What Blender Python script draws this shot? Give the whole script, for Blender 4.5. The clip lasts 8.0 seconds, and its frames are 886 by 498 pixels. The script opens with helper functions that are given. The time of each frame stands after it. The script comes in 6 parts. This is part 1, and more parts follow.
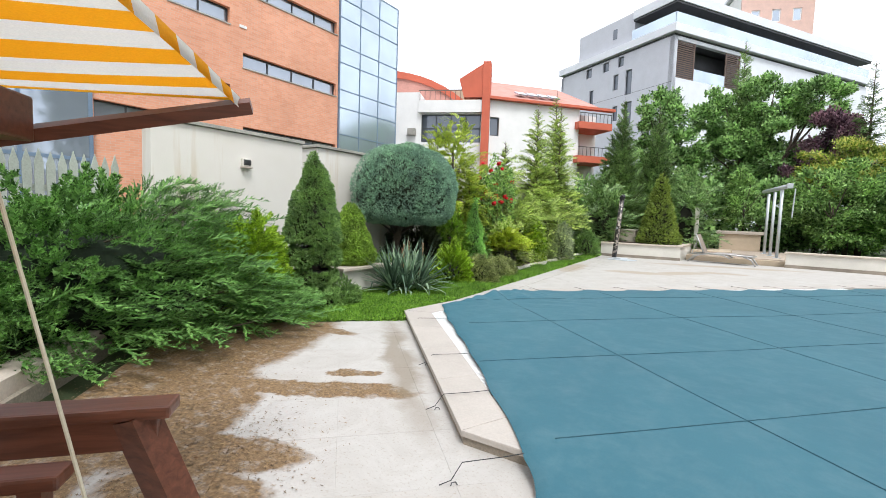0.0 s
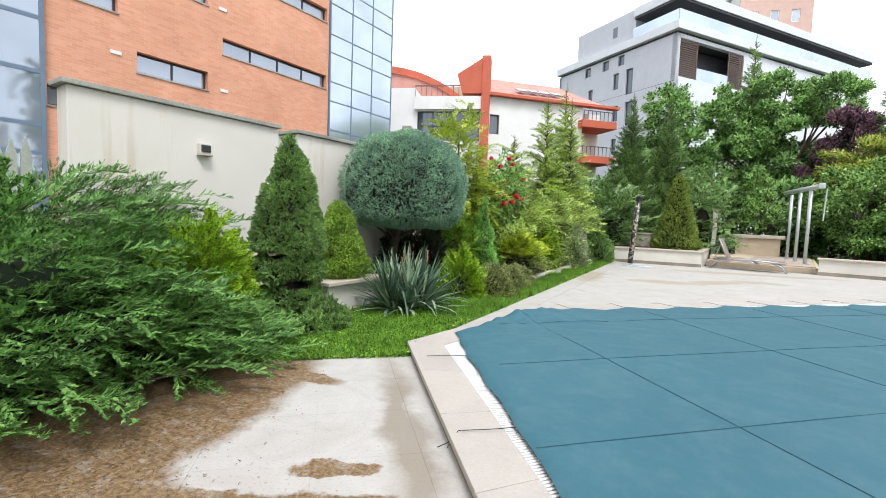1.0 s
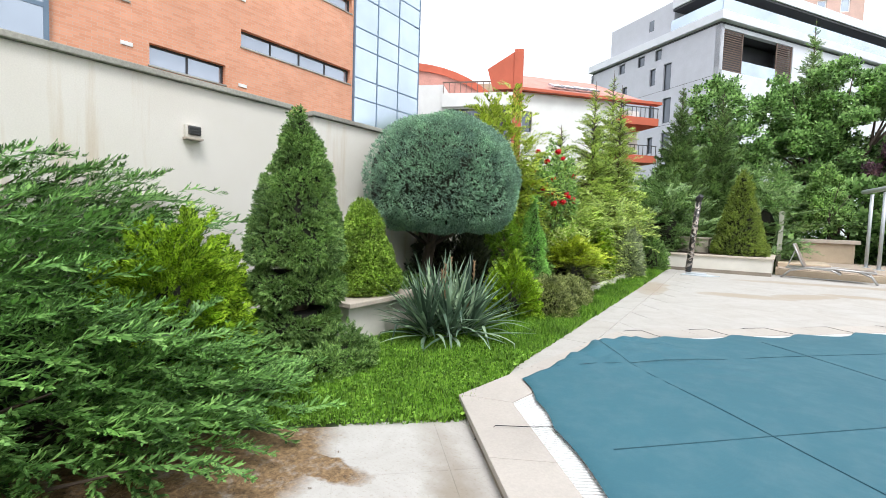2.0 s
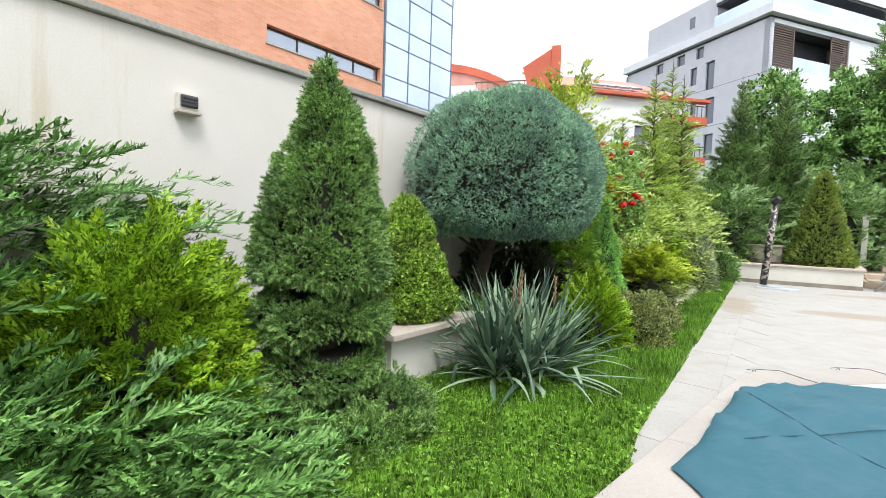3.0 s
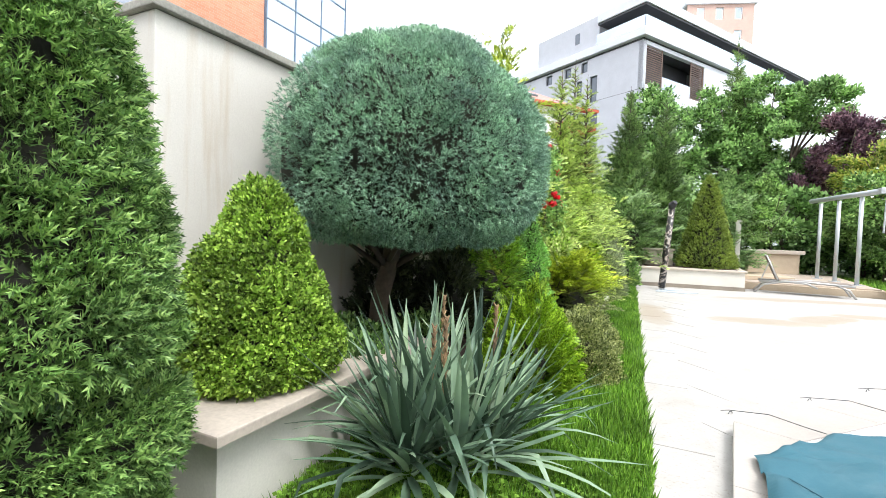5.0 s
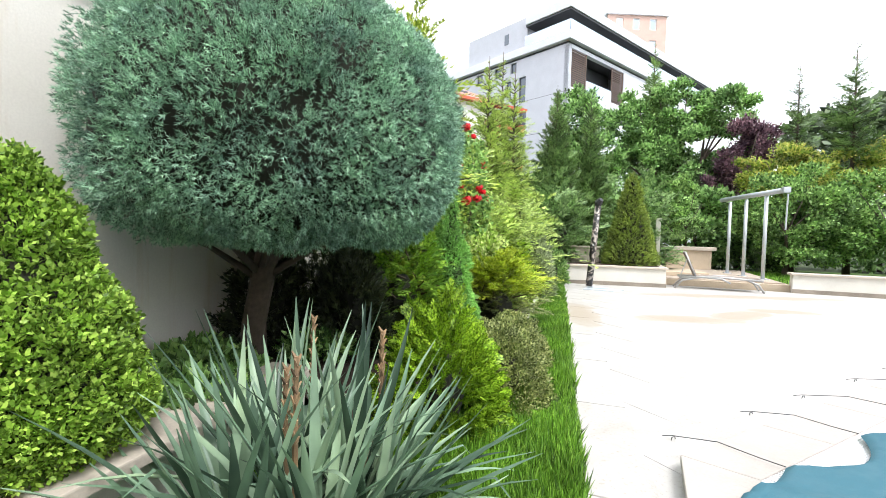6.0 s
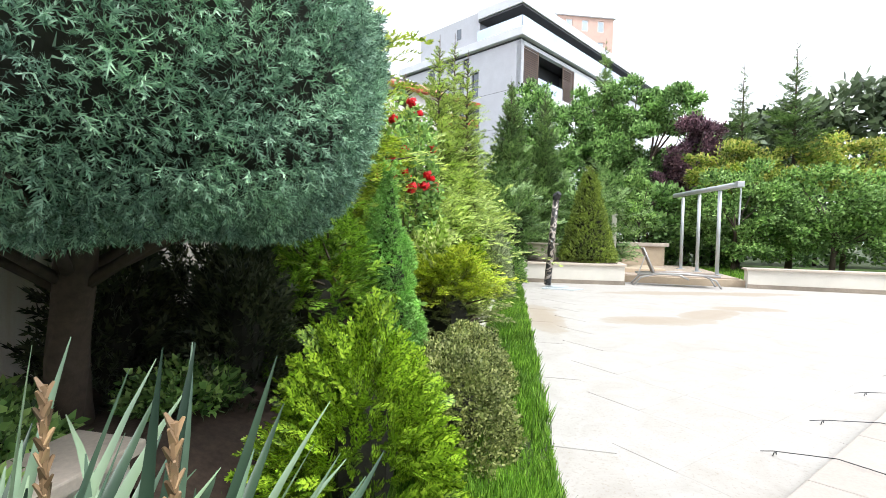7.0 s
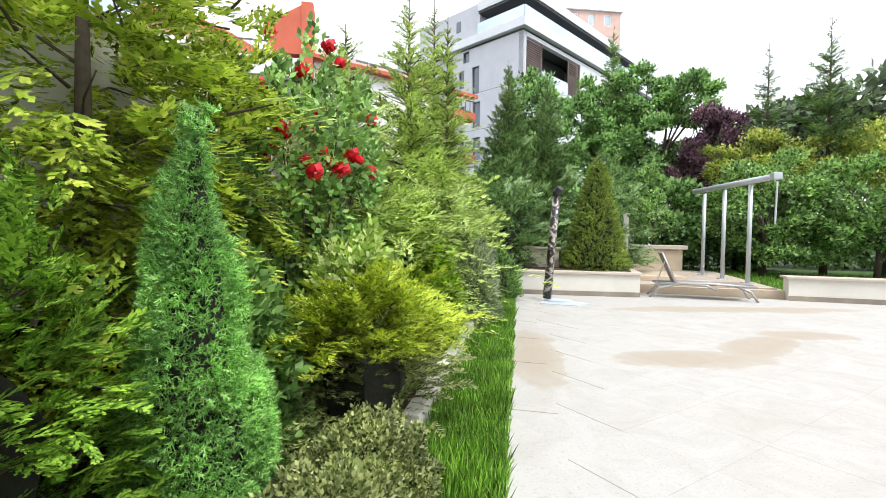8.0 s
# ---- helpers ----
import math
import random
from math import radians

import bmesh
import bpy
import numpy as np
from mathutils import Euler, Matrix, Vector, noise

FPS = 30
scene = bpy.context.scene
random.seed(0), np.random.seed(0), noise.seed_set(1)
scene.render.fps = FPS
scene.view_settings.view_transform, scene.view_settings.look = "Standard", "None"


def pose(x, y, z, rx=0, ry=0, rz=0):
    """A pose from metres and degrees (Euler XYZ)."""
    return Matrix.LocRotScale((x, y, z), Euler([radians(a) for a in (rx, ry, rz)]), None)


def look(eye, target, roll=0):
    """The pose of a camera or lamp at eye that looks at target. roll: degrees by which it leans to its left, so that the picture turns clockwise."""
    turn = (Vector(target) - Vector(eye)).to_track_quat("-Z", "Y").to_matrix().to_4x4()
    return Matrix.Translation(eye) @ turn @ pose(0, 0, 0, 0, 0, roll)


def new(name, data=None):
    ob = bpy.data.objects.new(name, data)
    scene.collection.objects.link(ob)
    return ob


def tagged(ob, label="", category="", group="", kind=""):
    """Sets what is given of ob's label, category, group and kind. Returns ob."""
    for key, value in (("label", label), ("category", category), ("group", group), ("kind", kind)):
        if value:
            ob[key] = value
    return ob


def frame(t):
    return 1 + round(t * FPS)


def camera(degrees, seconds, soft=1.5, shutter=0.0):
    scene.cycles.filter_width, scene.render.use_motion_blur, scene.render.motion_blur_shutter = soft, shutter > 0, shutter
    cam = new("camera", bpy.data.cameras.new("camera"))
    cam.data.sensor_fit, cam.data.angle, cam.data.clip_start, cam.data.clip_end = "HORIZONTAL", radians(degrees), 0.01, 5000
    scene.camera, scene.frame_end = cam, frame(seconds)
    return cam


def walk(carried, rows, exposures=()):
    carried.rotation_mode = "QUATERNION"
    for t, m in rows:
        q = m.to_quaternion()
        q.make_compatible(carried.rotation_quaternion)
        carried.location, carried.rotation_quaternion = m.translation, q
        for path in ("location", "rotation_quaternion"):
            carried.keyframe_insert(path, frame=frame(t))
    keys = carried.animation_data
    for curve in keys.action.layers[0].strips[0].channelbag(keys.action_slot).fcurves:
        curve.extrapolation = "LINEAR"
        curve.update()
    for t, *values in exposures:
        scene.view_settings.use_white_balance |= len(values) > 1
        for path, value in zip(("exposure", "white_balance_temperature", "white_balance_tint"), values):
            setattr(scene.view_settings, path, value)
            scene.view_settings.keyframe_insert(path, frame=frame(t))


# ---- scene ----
cam = camera(88.3, 8.0, soft=0.7)
PATH = [
    (0, (-0.037, 0.257, 1.366), (-1.147, 1.914, 1.216), 1.9),
    (0.5, (-0.577, 0.84, 1.338), (-1.672, 2.508, 1.198), 2.1),
    (1, (-1.048, 1.353, 1.333), (-2.133, 3.027, 1.196), 2.0),
    (2.5, (-2.571, 2.737, 1.272), (-3.8, 4.311, 1.162), 1.9),
    (3, (-3.069, 3.077, 1.247), (-4.326, 4.629, 1.15), 1.9),
    (3.5, (-3.434, 3.379, 1.252), (-4.662, 4.955, 1.166), 1.9),
    (4, (-3.671, 3.635, 1.245), (-4.749, 5.318, 1.168), 2.1),
    (5.5, (-3.924, 4.609, 1.242), (-4.709, 6.447, 1.181), 1.7),
    (6, (-3.953, 5.004, 1.241), (-4.574, 6.904, 1.18), 1.6),
    (6.5, (-4.011, 5.431, 1.212), (-4.489, 7.372, 1.15), 1.4),
    (7, (-4.106, 5.96, 1.192), (-4.537, 7.912, 1.131), 1.2),
    (7.5, (-4.135, 6.755, 1.187), (-4.559, 8.708, 1.126), 1.1),
    (8, (-3.931, 7.867, 1.263), (-4.393, 9.812, 1.207), 0.8),
]
walk(cam, [(t, look(eye, target, roll)) for t, eye, target, roll in PATH],
     exposures=[(t, stops, 6250, 10) for t, stops in ((0.0, 0.46), (1.0, 0.46), (2.5, 0.58), (4.0, 0.72), (5.5, 0.96), (6.5, 0.90), (8.0, 0.69))])

# ---- light: bright overcast sky with a weak, wide sun ----
SUN_UP, SUN_ROUND = radians(58), radians(130)
world = bpy.data.worlds.new("sky")
scene.world = world
world.use_nodes = True
wt = world.node_tree
bg = wt.nodes["Background"]
sky = wt.nodes.new("ShaderNodeTexSky")
sky.sky_type = "NISHITA"
sky.sun_disc = False
sky.sun_elevation, sky.sun_rotation = SUN_UP, SUN_ROUND
sky.air_density, sky.dust_density, sky.ozone_density = 1.0, 6.0, 1.0
grey = wt.nodes.new("ShaderNodeHueSaturation")
grey.inputs["Saturation"].default_value = 0.22
grey.inputs["Value"].default_value = 1.0
wt.links.new(sky.outputs[0], grey.inputs["Color"])
cloud = wt.nodes.new("ShaderNodeMix")
cloud.data_type = "RGBA"
cloud.inputs[0].default_value = 0.8
cloud.inputs[7].default_value = (8.0, 8.2, 8.5, 1)
wt.links.new(grey.outputs[0], cloud.inputs[6])
wt.links.new(cloud.outputs[2], bg.inputs["Color"])
bg.inputs["Strength"].default_value = 0.15
sun_data = bpy.data.lights.new("sun", "SUN")
sun_data.energy, sun_data.angle, sun_data.color = 1.7, radians(20), (1.0, 0.98, 0.95)
sun = new("sun", sun_data)
sun_way = Vector((math.sin(SUN_ROUND) * math.cos(SUN_UP), math.cos(SUN_ROUND) * math.cos(SUN_UP), math.sin(SUN_UP)))
sun.matrix_world = look(sun_way * 60, (0, 0, 0))

rng = np.random.default_rng(7)


# ---- materials ----
class Nodes:
    def __init__(self, name, rough=0.6, metal=0.0, spec=0.5):
        self.mat = bpy.data.materials.new(name)
        self.mat.use_nodes = True
        self.tree = self.mat.node_tree
        self.bsdf = self.tree.nodes["Principled BSDF"]
        self.bsdf.inputs["Roughness"].default_value = rough
        self.bsdf.inputs["Metallic"].default_value = metal
        self.bsdf.inputs["Specular IOR Level"].default_value = spec

    def add(self, kind, **values):
        n = self.tree.nodes.new(kind)
        for key, v in values.items():
            n.inputs[key].default_value = v
        return n

    def link(self, a, b):
        self.tree.links.new(a, b)

    def where(self):
        return self.tree.nodes.new("ShaderNodeNewGeometry").outputs["Position"]

    def noise(self, scale, detail=4.0, rough=0.6, vec=None, distort=0.0):
        n = self.add("ShaderNodeTexNoise", Scale=scale, Detail=detail, Roughness=rough, Distortion=distort)
        self.link(vec if vec else self.where(), n.inputs["Vector"])
        return n.outputs["Fac"]

    def ramp(self, fac, stops):
        n = self.tree.nodes.new("ShaderNodeValToRGB")
        e = n.color_ramp.elements
        while len(e) < len(stops):
            e.new(0.5)
        for el, (p, c) in zip(e, stops):
            el.position = p
            el.color = (*c, 1) if len(c) == 3 else c
        self.link(fac, n.inputs["Fac"])
        return n.outputs["Color"]

    def mix(self, fac, a, b, how="MIX"):
        n = self.tree.nodes.new("ShaderNodeMix")
        n.data_type, n.blend_type = "RGBA", how
        for sock, v in ((0, fac), (6, a), (7, b)):
            if isinstance(v, (int, float)):
                n.inputs[sock].default_value = v
            elif isinstance(v, tuple):
                n.inputs[sock].default_value = (*v, 1)
            else:
                self.link(v, n.inputs[sock])
        return n.outputs[2]

    def math(self, how, a, b=0.0):
        n = self.tree.nodes.new("ShaderNodeMath")
        n.operation = how
        for k, v in enumerate((a, b)):
            if isinstance(v, (int, float)):
                n.inputs[k].default_value = v
            else:
                self.link(v, n.inputs[k])
        return n.outputs[0]

    def colour(self, c):
        if isinstance(c, tuple):
            self.bsdf.inputs["Base Color"].default_value = (*c, 1)
        else:
            self.link(c, self.bsdf.inputs["Base Color"])

    def bump(self, fac, strength=0.3, distance=0.01):
        n = self.add("ShaderNodeBump", Strength=strength, Distance=distance)
        self.link(fac, n.inputs["Height"])
        self.link(n.outputs[0], self.bsdf.inputs["Normal"])


def plain(name, c, rough=0.6, metal=0.0, scale=6.0, vary=0.18, bump=0.15, fine=60.0):
    """A painted or cast surface with blotches at two scales."""
    m = Nodes(name, rough, metal)
    dark = tuple(v * (1 - vary) for v in c)
    light = tuple(min(1, v * (1 + vary * 0.6)) for v in c)
    big = m.ramp(m.noise(scale * 0.2, 5), [(0.3, dark), (0.7, light)])
    small = m.ramp(m.noise(fine, 4), [(0.25, tuple(v * (1 - vary) for v in (1, 1, 1))), (0.7, (1, 1, 1))])
    m.colour(m.mix(1.0, big, small, "MULTIPLY"))
    m.bump(m.noise(fine, 5), bump, 0.004)
    return m.mat


def foliage(name, dark, mid, light, scale=3.0, through_light=0.22, rough=0.42, own_of="island"):
    """Leaves: every leaf its own tone, clumps drift in hue, light passes through thin blades."""
    m = Nodes(name, rough, 0.0, 0.32)
    if own_of == "island":
        chance = m.tree.nodes.new("ShaderNodeNewGeometry").outputs["Random Per Island"]
    else:
        chance = m.tree.nodes.new("ShaderNodeObjectInfo").outputs["Random"]
    own = m.ramp(chance, [(0.0, tuple(0.5 * v for v in dark)), (0.5, tuple(1.2 * v for v in mid)), (1.0, tuple(min(0.85, 1.3 * v) for v in light))])
    clump = m.ramp(m.noise(scale, 3), [(0.3, (0.55, 0.57, 0.60)), (0.7, (1.25, 1.23, 1.08))])
    c = m.mix(1.0, own, clump, "MULTIPLY")
    m.colour(c)
    tr = m.tree.nodes.new("ShaderNodeBsdfTranslucent")
    m.link(c, tr.inputs["Color"])
    mixer = m.add("ShaderNodeMixShader", Fac=through_light)
    m.link(m.bsdf.outputs[0], mixer.inputs[1])
    m.link(tr.outputs[0], mixer.inputs[2])
    m.link(mixer.outputs[0], m.tree.nodes["Material Output"].inputs["Surface"])
    return m.mat


def spots(m, ellipses, vec):
    """The largest of several soft ellipses (x, y, rx, ry, turn) on the ground, as a factor."""
    total = None
    for x, y, rx, ry, turn in ellipses:
        n = m.tree.nodes.new("ShaderNodeMapping")
        n.vector_type = "TEXTURE"
        n.inputs["Location"].default_value = (x, y, 0)
        n.inputs["Rotation"].default_value = (0, 0, radians(turn))
        n.inputs["Scale"].default_value = (rx, ry, 100)
        m.link(vec, n.inputs["Vector"])
        ln = m.tree.nodes.new("ShaderNodeVectorMath")
        ln.operation = "LENGTH"
        m.link(n.outputs[0], ln.inputs[0])
        f = m.math("SUBTRACT", 1.0, ln.outputs["Value"])
        total = f if total is None else m.math("MAXIMUM", total, f)
    return total


def warped(m, scale, amount):
    n = m.add("ShaderNodeTexNoise", Scale=scale, Detail=5.0, Roughness=0.65)
    m.link(m.where(), n.inputs["Vector"])
    sub = m.tree.nodes.new("ShaderNodeVectorMath")
    sub.operation = "MULTIPLY_ADD"
    m.link(n.outputs["Color"], sub.inputs[0])
    sub.inputs[1].default_value = (amount, amount, 0)
    m.link(m.where(), sub.inputs[2])
    off = m.tree.nodes.new("ShaderNodeVectorMath")
    off.operation = "SUBTRACT"
    m.link(sub.outputs[0], off.inputs[0])
    off.inputs[1].default_value = (amount / 2, amount / 2, 0)
    return off.outputs[0]


def patio_stone():
    m = Nodes("patio_limestone", 0.7, 0.0, 0.3)
    info = m.tree.nodes.new("ShaderNodeObjectInfo")
    tone = m.ramp(info.outputs["Random"], [(0.0, (0.445, 0.420, 0.388)), (0.5, (0.452, 0.430, 0.402)), (1.0, (0.46, 0.442, 0.415))])
    veins = m.ramp(m.noise(2.2, 7, 0.7, distort=1.2), [(0.3, (0.86, 0.84, 0.82)), (0.6, (1.0, 1.0, 1.0))])
    pits = m.ramp(m.noise(55, 4), [(0.28, (0.82, 0.78, 0.72)), (0.45, (1, 1, 1))])
    c = m.mix(1.0, m.mix(1.0, tone, veins, "MULTIPLY"), pits, "MULTIPLY")
    w = warped(m, 2.2, 0.42)
    litter = m.ramp(spots(m, [(-4.38, 2.85, 1.75, 0.92, -72), (-4.15, 3.72, 0.6, 0.14, 22), (-2.8, 2.52, 1.0, 0.17, 32), (-3.15, 1.8, 0.85, 0.5, -50), (-2.45, 1.62, 0.6, 0.22, 30), (-2.2, 1.35, 0.5, 0.22, 30), (-2.75, 2.98, 0.25, 0.09, 35), (-3.0, 0.9, 0.8, 0.4, -50)], w), [(0.0, (0, 0, 0)), (0.16, (1, 1, 1))])
    # Needle-litter browns, darkened further for the shade under the juniper.
    speck_and_shade = m.ramp(m.noise(38, 5, 0.75), [(0.3, (0.048, 0.030, 0.015)), (0.5, (0.18, 0.108, 0.048)), (0.72, (0.36, 0.24, 0.115))])
    keep = m.math("MULTIPLY", litter, m.ramp(m.noise(9, 6, 0.7), [(0.3, (0.4, 0.4, 0.4)), (0.48, (0.96, 0.96, 0.96))]))
    c = m.mix(keep, c, speck_and_shade)
    w2 = warped(m, 1.1, 0.7)
    damp = m.ramp(spots(m, [(-4.12, 12.9, 0.33, 1.3, 6), (-2.5, 13.15, 0.9, 0.42, 18), (-1.5, 14.0, 1.0, 0.30, 52), (-0.6, 14.95, 0.65, 0.32, 10), (-0.6, 17.2, 2.6, 0.4, 16)], w2), [(0.0, (0, 0, 0)), (0.12, (0.5, 0.5, 0.5)), (0.5, (0.72, 0.72, 0.72))])
    c = m.mix(damp, c, (0.34, 0.275, 0.20))
    grime = m.ramp(spots(m, [(-2.7, 3.55, 0.18, 1.9, 45)], w), [(0.0, (0, 0, 0)), (0.6, (0.7, 0.7, 0.7))])
    c = m.mix(grime, c, (0.2, 0.16, 0.11))
    m.colour(c)
    m.bump(m.noise(45, 6), 0.25, 0.004)
    return m.mat


def render_wall():
    m = Nodes("garden_wall_render", 0.85, 0.0, 0.2)
    base = m.ramp(m.noise(0.9, 5), [(0.3, (0.70, 0.655, 0.59)), (0.7, (0.77, 0.735, 0.68))])
    mp = m.add("ShaderNodeMapping", Scale=(3.0, 3.0, 0.22))
    m.link(m.where(), mp.inputs["Vector"])
    runs = m.ramp(m.noise(1.6, 6, 0.65, mp.outputs[0]), [(0.25, (0.84, 0.75, 0.64)), (0.46, (1, 1, 1))])
    fine = m.ramp(m.noise(90, 3), [(0.2, (0.9, 0.9, 0.9)), (0.7, (1, 1, 1))])
    m.colour(m.mix(1.0, m.mix(1.0, base, runs, "MULTIPLY"), fine, "MULTIPLY"))
    m.bump(m.noise(110, 4), 0.3, 0.003)
    return m.mat


def brick_wall():
    m = Nodes("orange_brick", 0.85, 0.0, 0.2)
    sep = m.tree.nodes.new("ShaderNodeSeparateXYZ")
    m.link(m.where(), sep.inputs[0])
    com = m.tree.nodes.new("ShaderNodeCombineXYZ")
    m.link(sep.outputs["Y"], com.inputs["X"])
    m.link(sep.outputs["Z"], com.inputs["Y"])
    b = m.tree.nodes.new("ShaderNodeTexBrick")
    for key, v in (("Scale", 1.0), ("Mortar Size", 0.006), ("Brick Width", 0.25), ("Row Height", 0.075), ("Bias", 0.0)):
        b.inputs[key].default_value = v
    b.inputs["Color1"].default_value = (0.76, 0.38, 0.25, 1)
    b.inputs["Color2"].default_value = (0.69, 0.32, 0.20, 1)
    b.inputs["Mortar"].default_value = (0.66, 0.43, 0.33, 1)
    m.link(com.outputs[0], b.inputs["Vector"])
    drift = m.ramp(m.noise(0.6, 5), [(0.3, (0.88, 0.86, 0.84)), (0.7, (1.05, 1.05, 1.05))])
    m.colour(m.mix(1.0, b.outputs["Color"], drift, "MULTIPLY"))
    m.bump(b.outputs["Fac"], -0.4, 0.01)
    return m.mat


def cover_cloth():
    m = Nodes("teal_cover_cloth", 0.62, 0.0, 0.35)
    base = m.ramp(m.noise(0.5, 5), [(0.3, (0.030, 0.112, 0.150)), (0.7, (0.039, 0.136, 0.176))])
    dust = m.ramp(m.noise(4.5, 7, 0.7), [(0.45, (0, 0, 0)), (0.8, (0.22, 0.22, 0.22))])
    c = m.mix(dust, base, (0.20, 0.29, 0.31))
    weave = m.add("ShaderNodeTexWave", Scale=90.0, Distortion=0.6)
    m.link(m.where(), weave.inputs["Vector"])
    c = m.mix(0.12, c, m.mix(1.0, c, weave.outputs["Color"], "MULTIPLY"))
    m.colour(c)
    m.bump(m.noise(3.0, 6, 0.6), 0.35, 0.03)
    return m.mat


def stripes(name):
    m = Nodes(name, 0.75, 0.0, 0.2)
    tc = m.tree.nodes.new("ShaderNodeTexCoord")
    sep = m.tree.nodes.new("ShaderNodeSeparateXYZ")
    m.link(tc.outputs["Object"], sep.inputs[0])
    k = m.math("GREATER_THAN", m.math("FRACT", m.math("ADD", m.math("MULTIPLY", sep.outputs["Y"], 4.0), 0.4)), 0.5)
    c = m.mix(k, (0.80, 0.78, 0.74), (0.86, 0.46, 0.02))
    c = m.mix(1.0, c, m.ramp(m.noise(160, 2), [(0.2, (0.86, 0.86, 0.86)), (0.8, (1, 1, 1))]), "MULTIPLY")
    m.colour(c)
    m.bump(m.noise(14, 3), 0.2, 0.01)
    tr = m.tree.nodes.new("ShaderNodeBsdfTranslucent")
    m.link(c, tr.inputs["Color"])
    mixer = m.add("ShaderNodeMixShader", Fac=0.45)
    m.link(m.bsdf.outputs[0], mixer.inputs[1])
    m.link(tr.outputs[0], mixer.inputs[2])
    m.link(mixer.outputs[0], m.tree.nodes["Material Output"].inputs["Surface"])
    return m.mat


def timber(name, a, b, rough=0.45):
    m = Nodes(name, rough, 0.0, 0.4)
    tc = m.tree.nodes.new("ShaderNodeTexCoord")
    mp = m.add("ShaderNodeMapping", Scale=(1.2, 14.0, 14.0))
    m.link(tc.outputs["Object"], mp.inputs["Vector"])
    g = m.noise(2.5, 6, 0.6, mp.outputs[0], 0.6)
    m.colour(m.ramp(g, [(0.3, a), (0.7, b)]))
    m.bump(g, 0.2, 0.003)
    return m.mat


def camo(name):
    m = Nodes(name, 0.4)
    m.colour(m.ramp(m.noise(7.0, 2, 0.5, distort=1.5), [(0.42, (0.015, 0.014, 0.013)), (0.50, (0.03, 0.027, 0.024)), (0.56, (0.33, 0.27, 0.22)), (0.7, (0.5, 0.47, 0.44))]))
    return m.mat


def window_glass(name, c, metal=0.55, rough=0.04):
    m = Nodes(name, rough, metal, 0.7)
    m.colour(m.ramp(m.noise(0.35, 3), [(0.35, tuple(v * 0.8 for v in c)), (0.65, c)]))
    return m.mat


STONE = patio_stone()
WALL = render_wall()
BRICK = brick_wall()
COVER = cover_cloth()
CAP = plain("wall_cap_stone", (0.44, 0.42, 0.37), 0.8, vary=0.35, fine=40)
COPING = plain("coping_stone", (0.46, 0.415, 0.37), 0.65, vary=0.14, fine=70)
# Mortar colour for beds and plinths; also the painted shadow under the grate.
COPE_SIDE = plain("bed_mortar_and_slat_shade", (0.34, 0.29, 0.23), 0.85, vary=0.4, fine=50)
PLANTER = plain("planter_render", (0.70, 0.67, 0.60), 0.85, vary=0.12, fine=90)
PLANTER_CAP = plain("planter_cap_stone", (0.58, 0.50, 0.42), 0.7, vary=0.2, fine=50)
WHITE_PLASTIC = plain("white_grate_plastic", (0.78, 0.78, 0.77), 0.4, vary=0.08)
CORD = plain("dark_cord", (0.03, 0.03, 0.03), 0.7)
ROPE = plain("pale_rod_paint", (0.60, 0.55, 0.42), 0.4)
SOIL = plain("bark_soil", (0.075, 0.05, 0.035), 0.95, vary=0.5, fine=30, bump=0.8)
GROUND = plain("lawn_soil", (0.06, 0.085, 0.03), 0.95, vary=0.4, scale=3)
BARK = plain("grey_brown_bark", (0.11, 0.08, 0.06), 0.9, vary=0.45, fine=26, bump=0.9)
# Near-black colours for inner shrub bodies: the shade between leaves is painted in.
JUNIPER_SHADE = plain("juniper_twig_shade", (0.010, 0.022, 0.007), 0.95, vary=0.5, fine=35, bump=0.8)
TWIG_SHADE = plain("twig_shade", (0.020, 0.020, 0.011), 0.95, vary=0.5, fine=35, bump=0.8)
SWING_WOOD = timber("red_brown_stained_wood", (0.075, 0.026, 0.014), (0.16, 0.058, 0.032), 0.38)
DECK_WOOD = timber("weathered_deck", (0.34, 0.27, 0.21), (0.5, 0.42, 0.34), 0.8)
STRIPE = stripes("yellow_white_stripe_cloth")
STEEL = plain("galvanised_post", (0.52, 0.55, 0.57), 0.45, 0.35, vary=0.15)
CAMO = camo("camouflage_wrap")
BLACK = plain("black_plastic", (0.02, 0.02, 0.022), 0.35)
DARK_FRAME = plain("dark_window_frame", (0.045, 0.05, 0.055), 0.45)
BLUE_FRAME = plain("blue_grey_mullion", (0.16, 0.23, 0.32), 0.45)
GLASS_TOWER = window_glass("sky_blue_glass", (0.62, 0.72, 0.83), 0.7, 0.14)
GLASS_STRIP = window_glass("office_window_glass", (0.46, 0.52, 0.60), 0.6)
GLASS_DARK = window_glass("dark_window_glass", (0.16, 0.18, 0.21), 0.4)
WHITE_WALL = plain("white_house_render", (0.80, 0.79, 0.77), 0.85, vary=0.06)
RED_PAINT = plain("brick_red_render", (0.58, 0.135, 0.075), 0.8, vary=0.12)
ROOF_TILE = plain("pale_red_roof_tile", (0.56, 0.28, 0.23), 0.85, vary=0.2, fine=12)
GREY_WALL = plain("grey_panel_cladding", (0.56, 0.57, 0.62), 0.6, vary=0.06, fine=8)
PALE_BAND = plain("pale_grey_band", (0.72, 0.74, 0.78), 0.6, vary=0.05)
# Charcoal for soffits and fillers; on the grey block also painted recess shade.
DARK_SLAB = plain("charcoal_soffit_and_shade", (0.07, 0.072, 0.08), 0.6)
SLAT_BROWN = plain("brown_louvre", (0.17, 0.115, 0.09), 0.6)
LAMP_GREY = plain("grey_lamp_metal", (0.09, 0.09, 0.09), 0.4, 0.4)
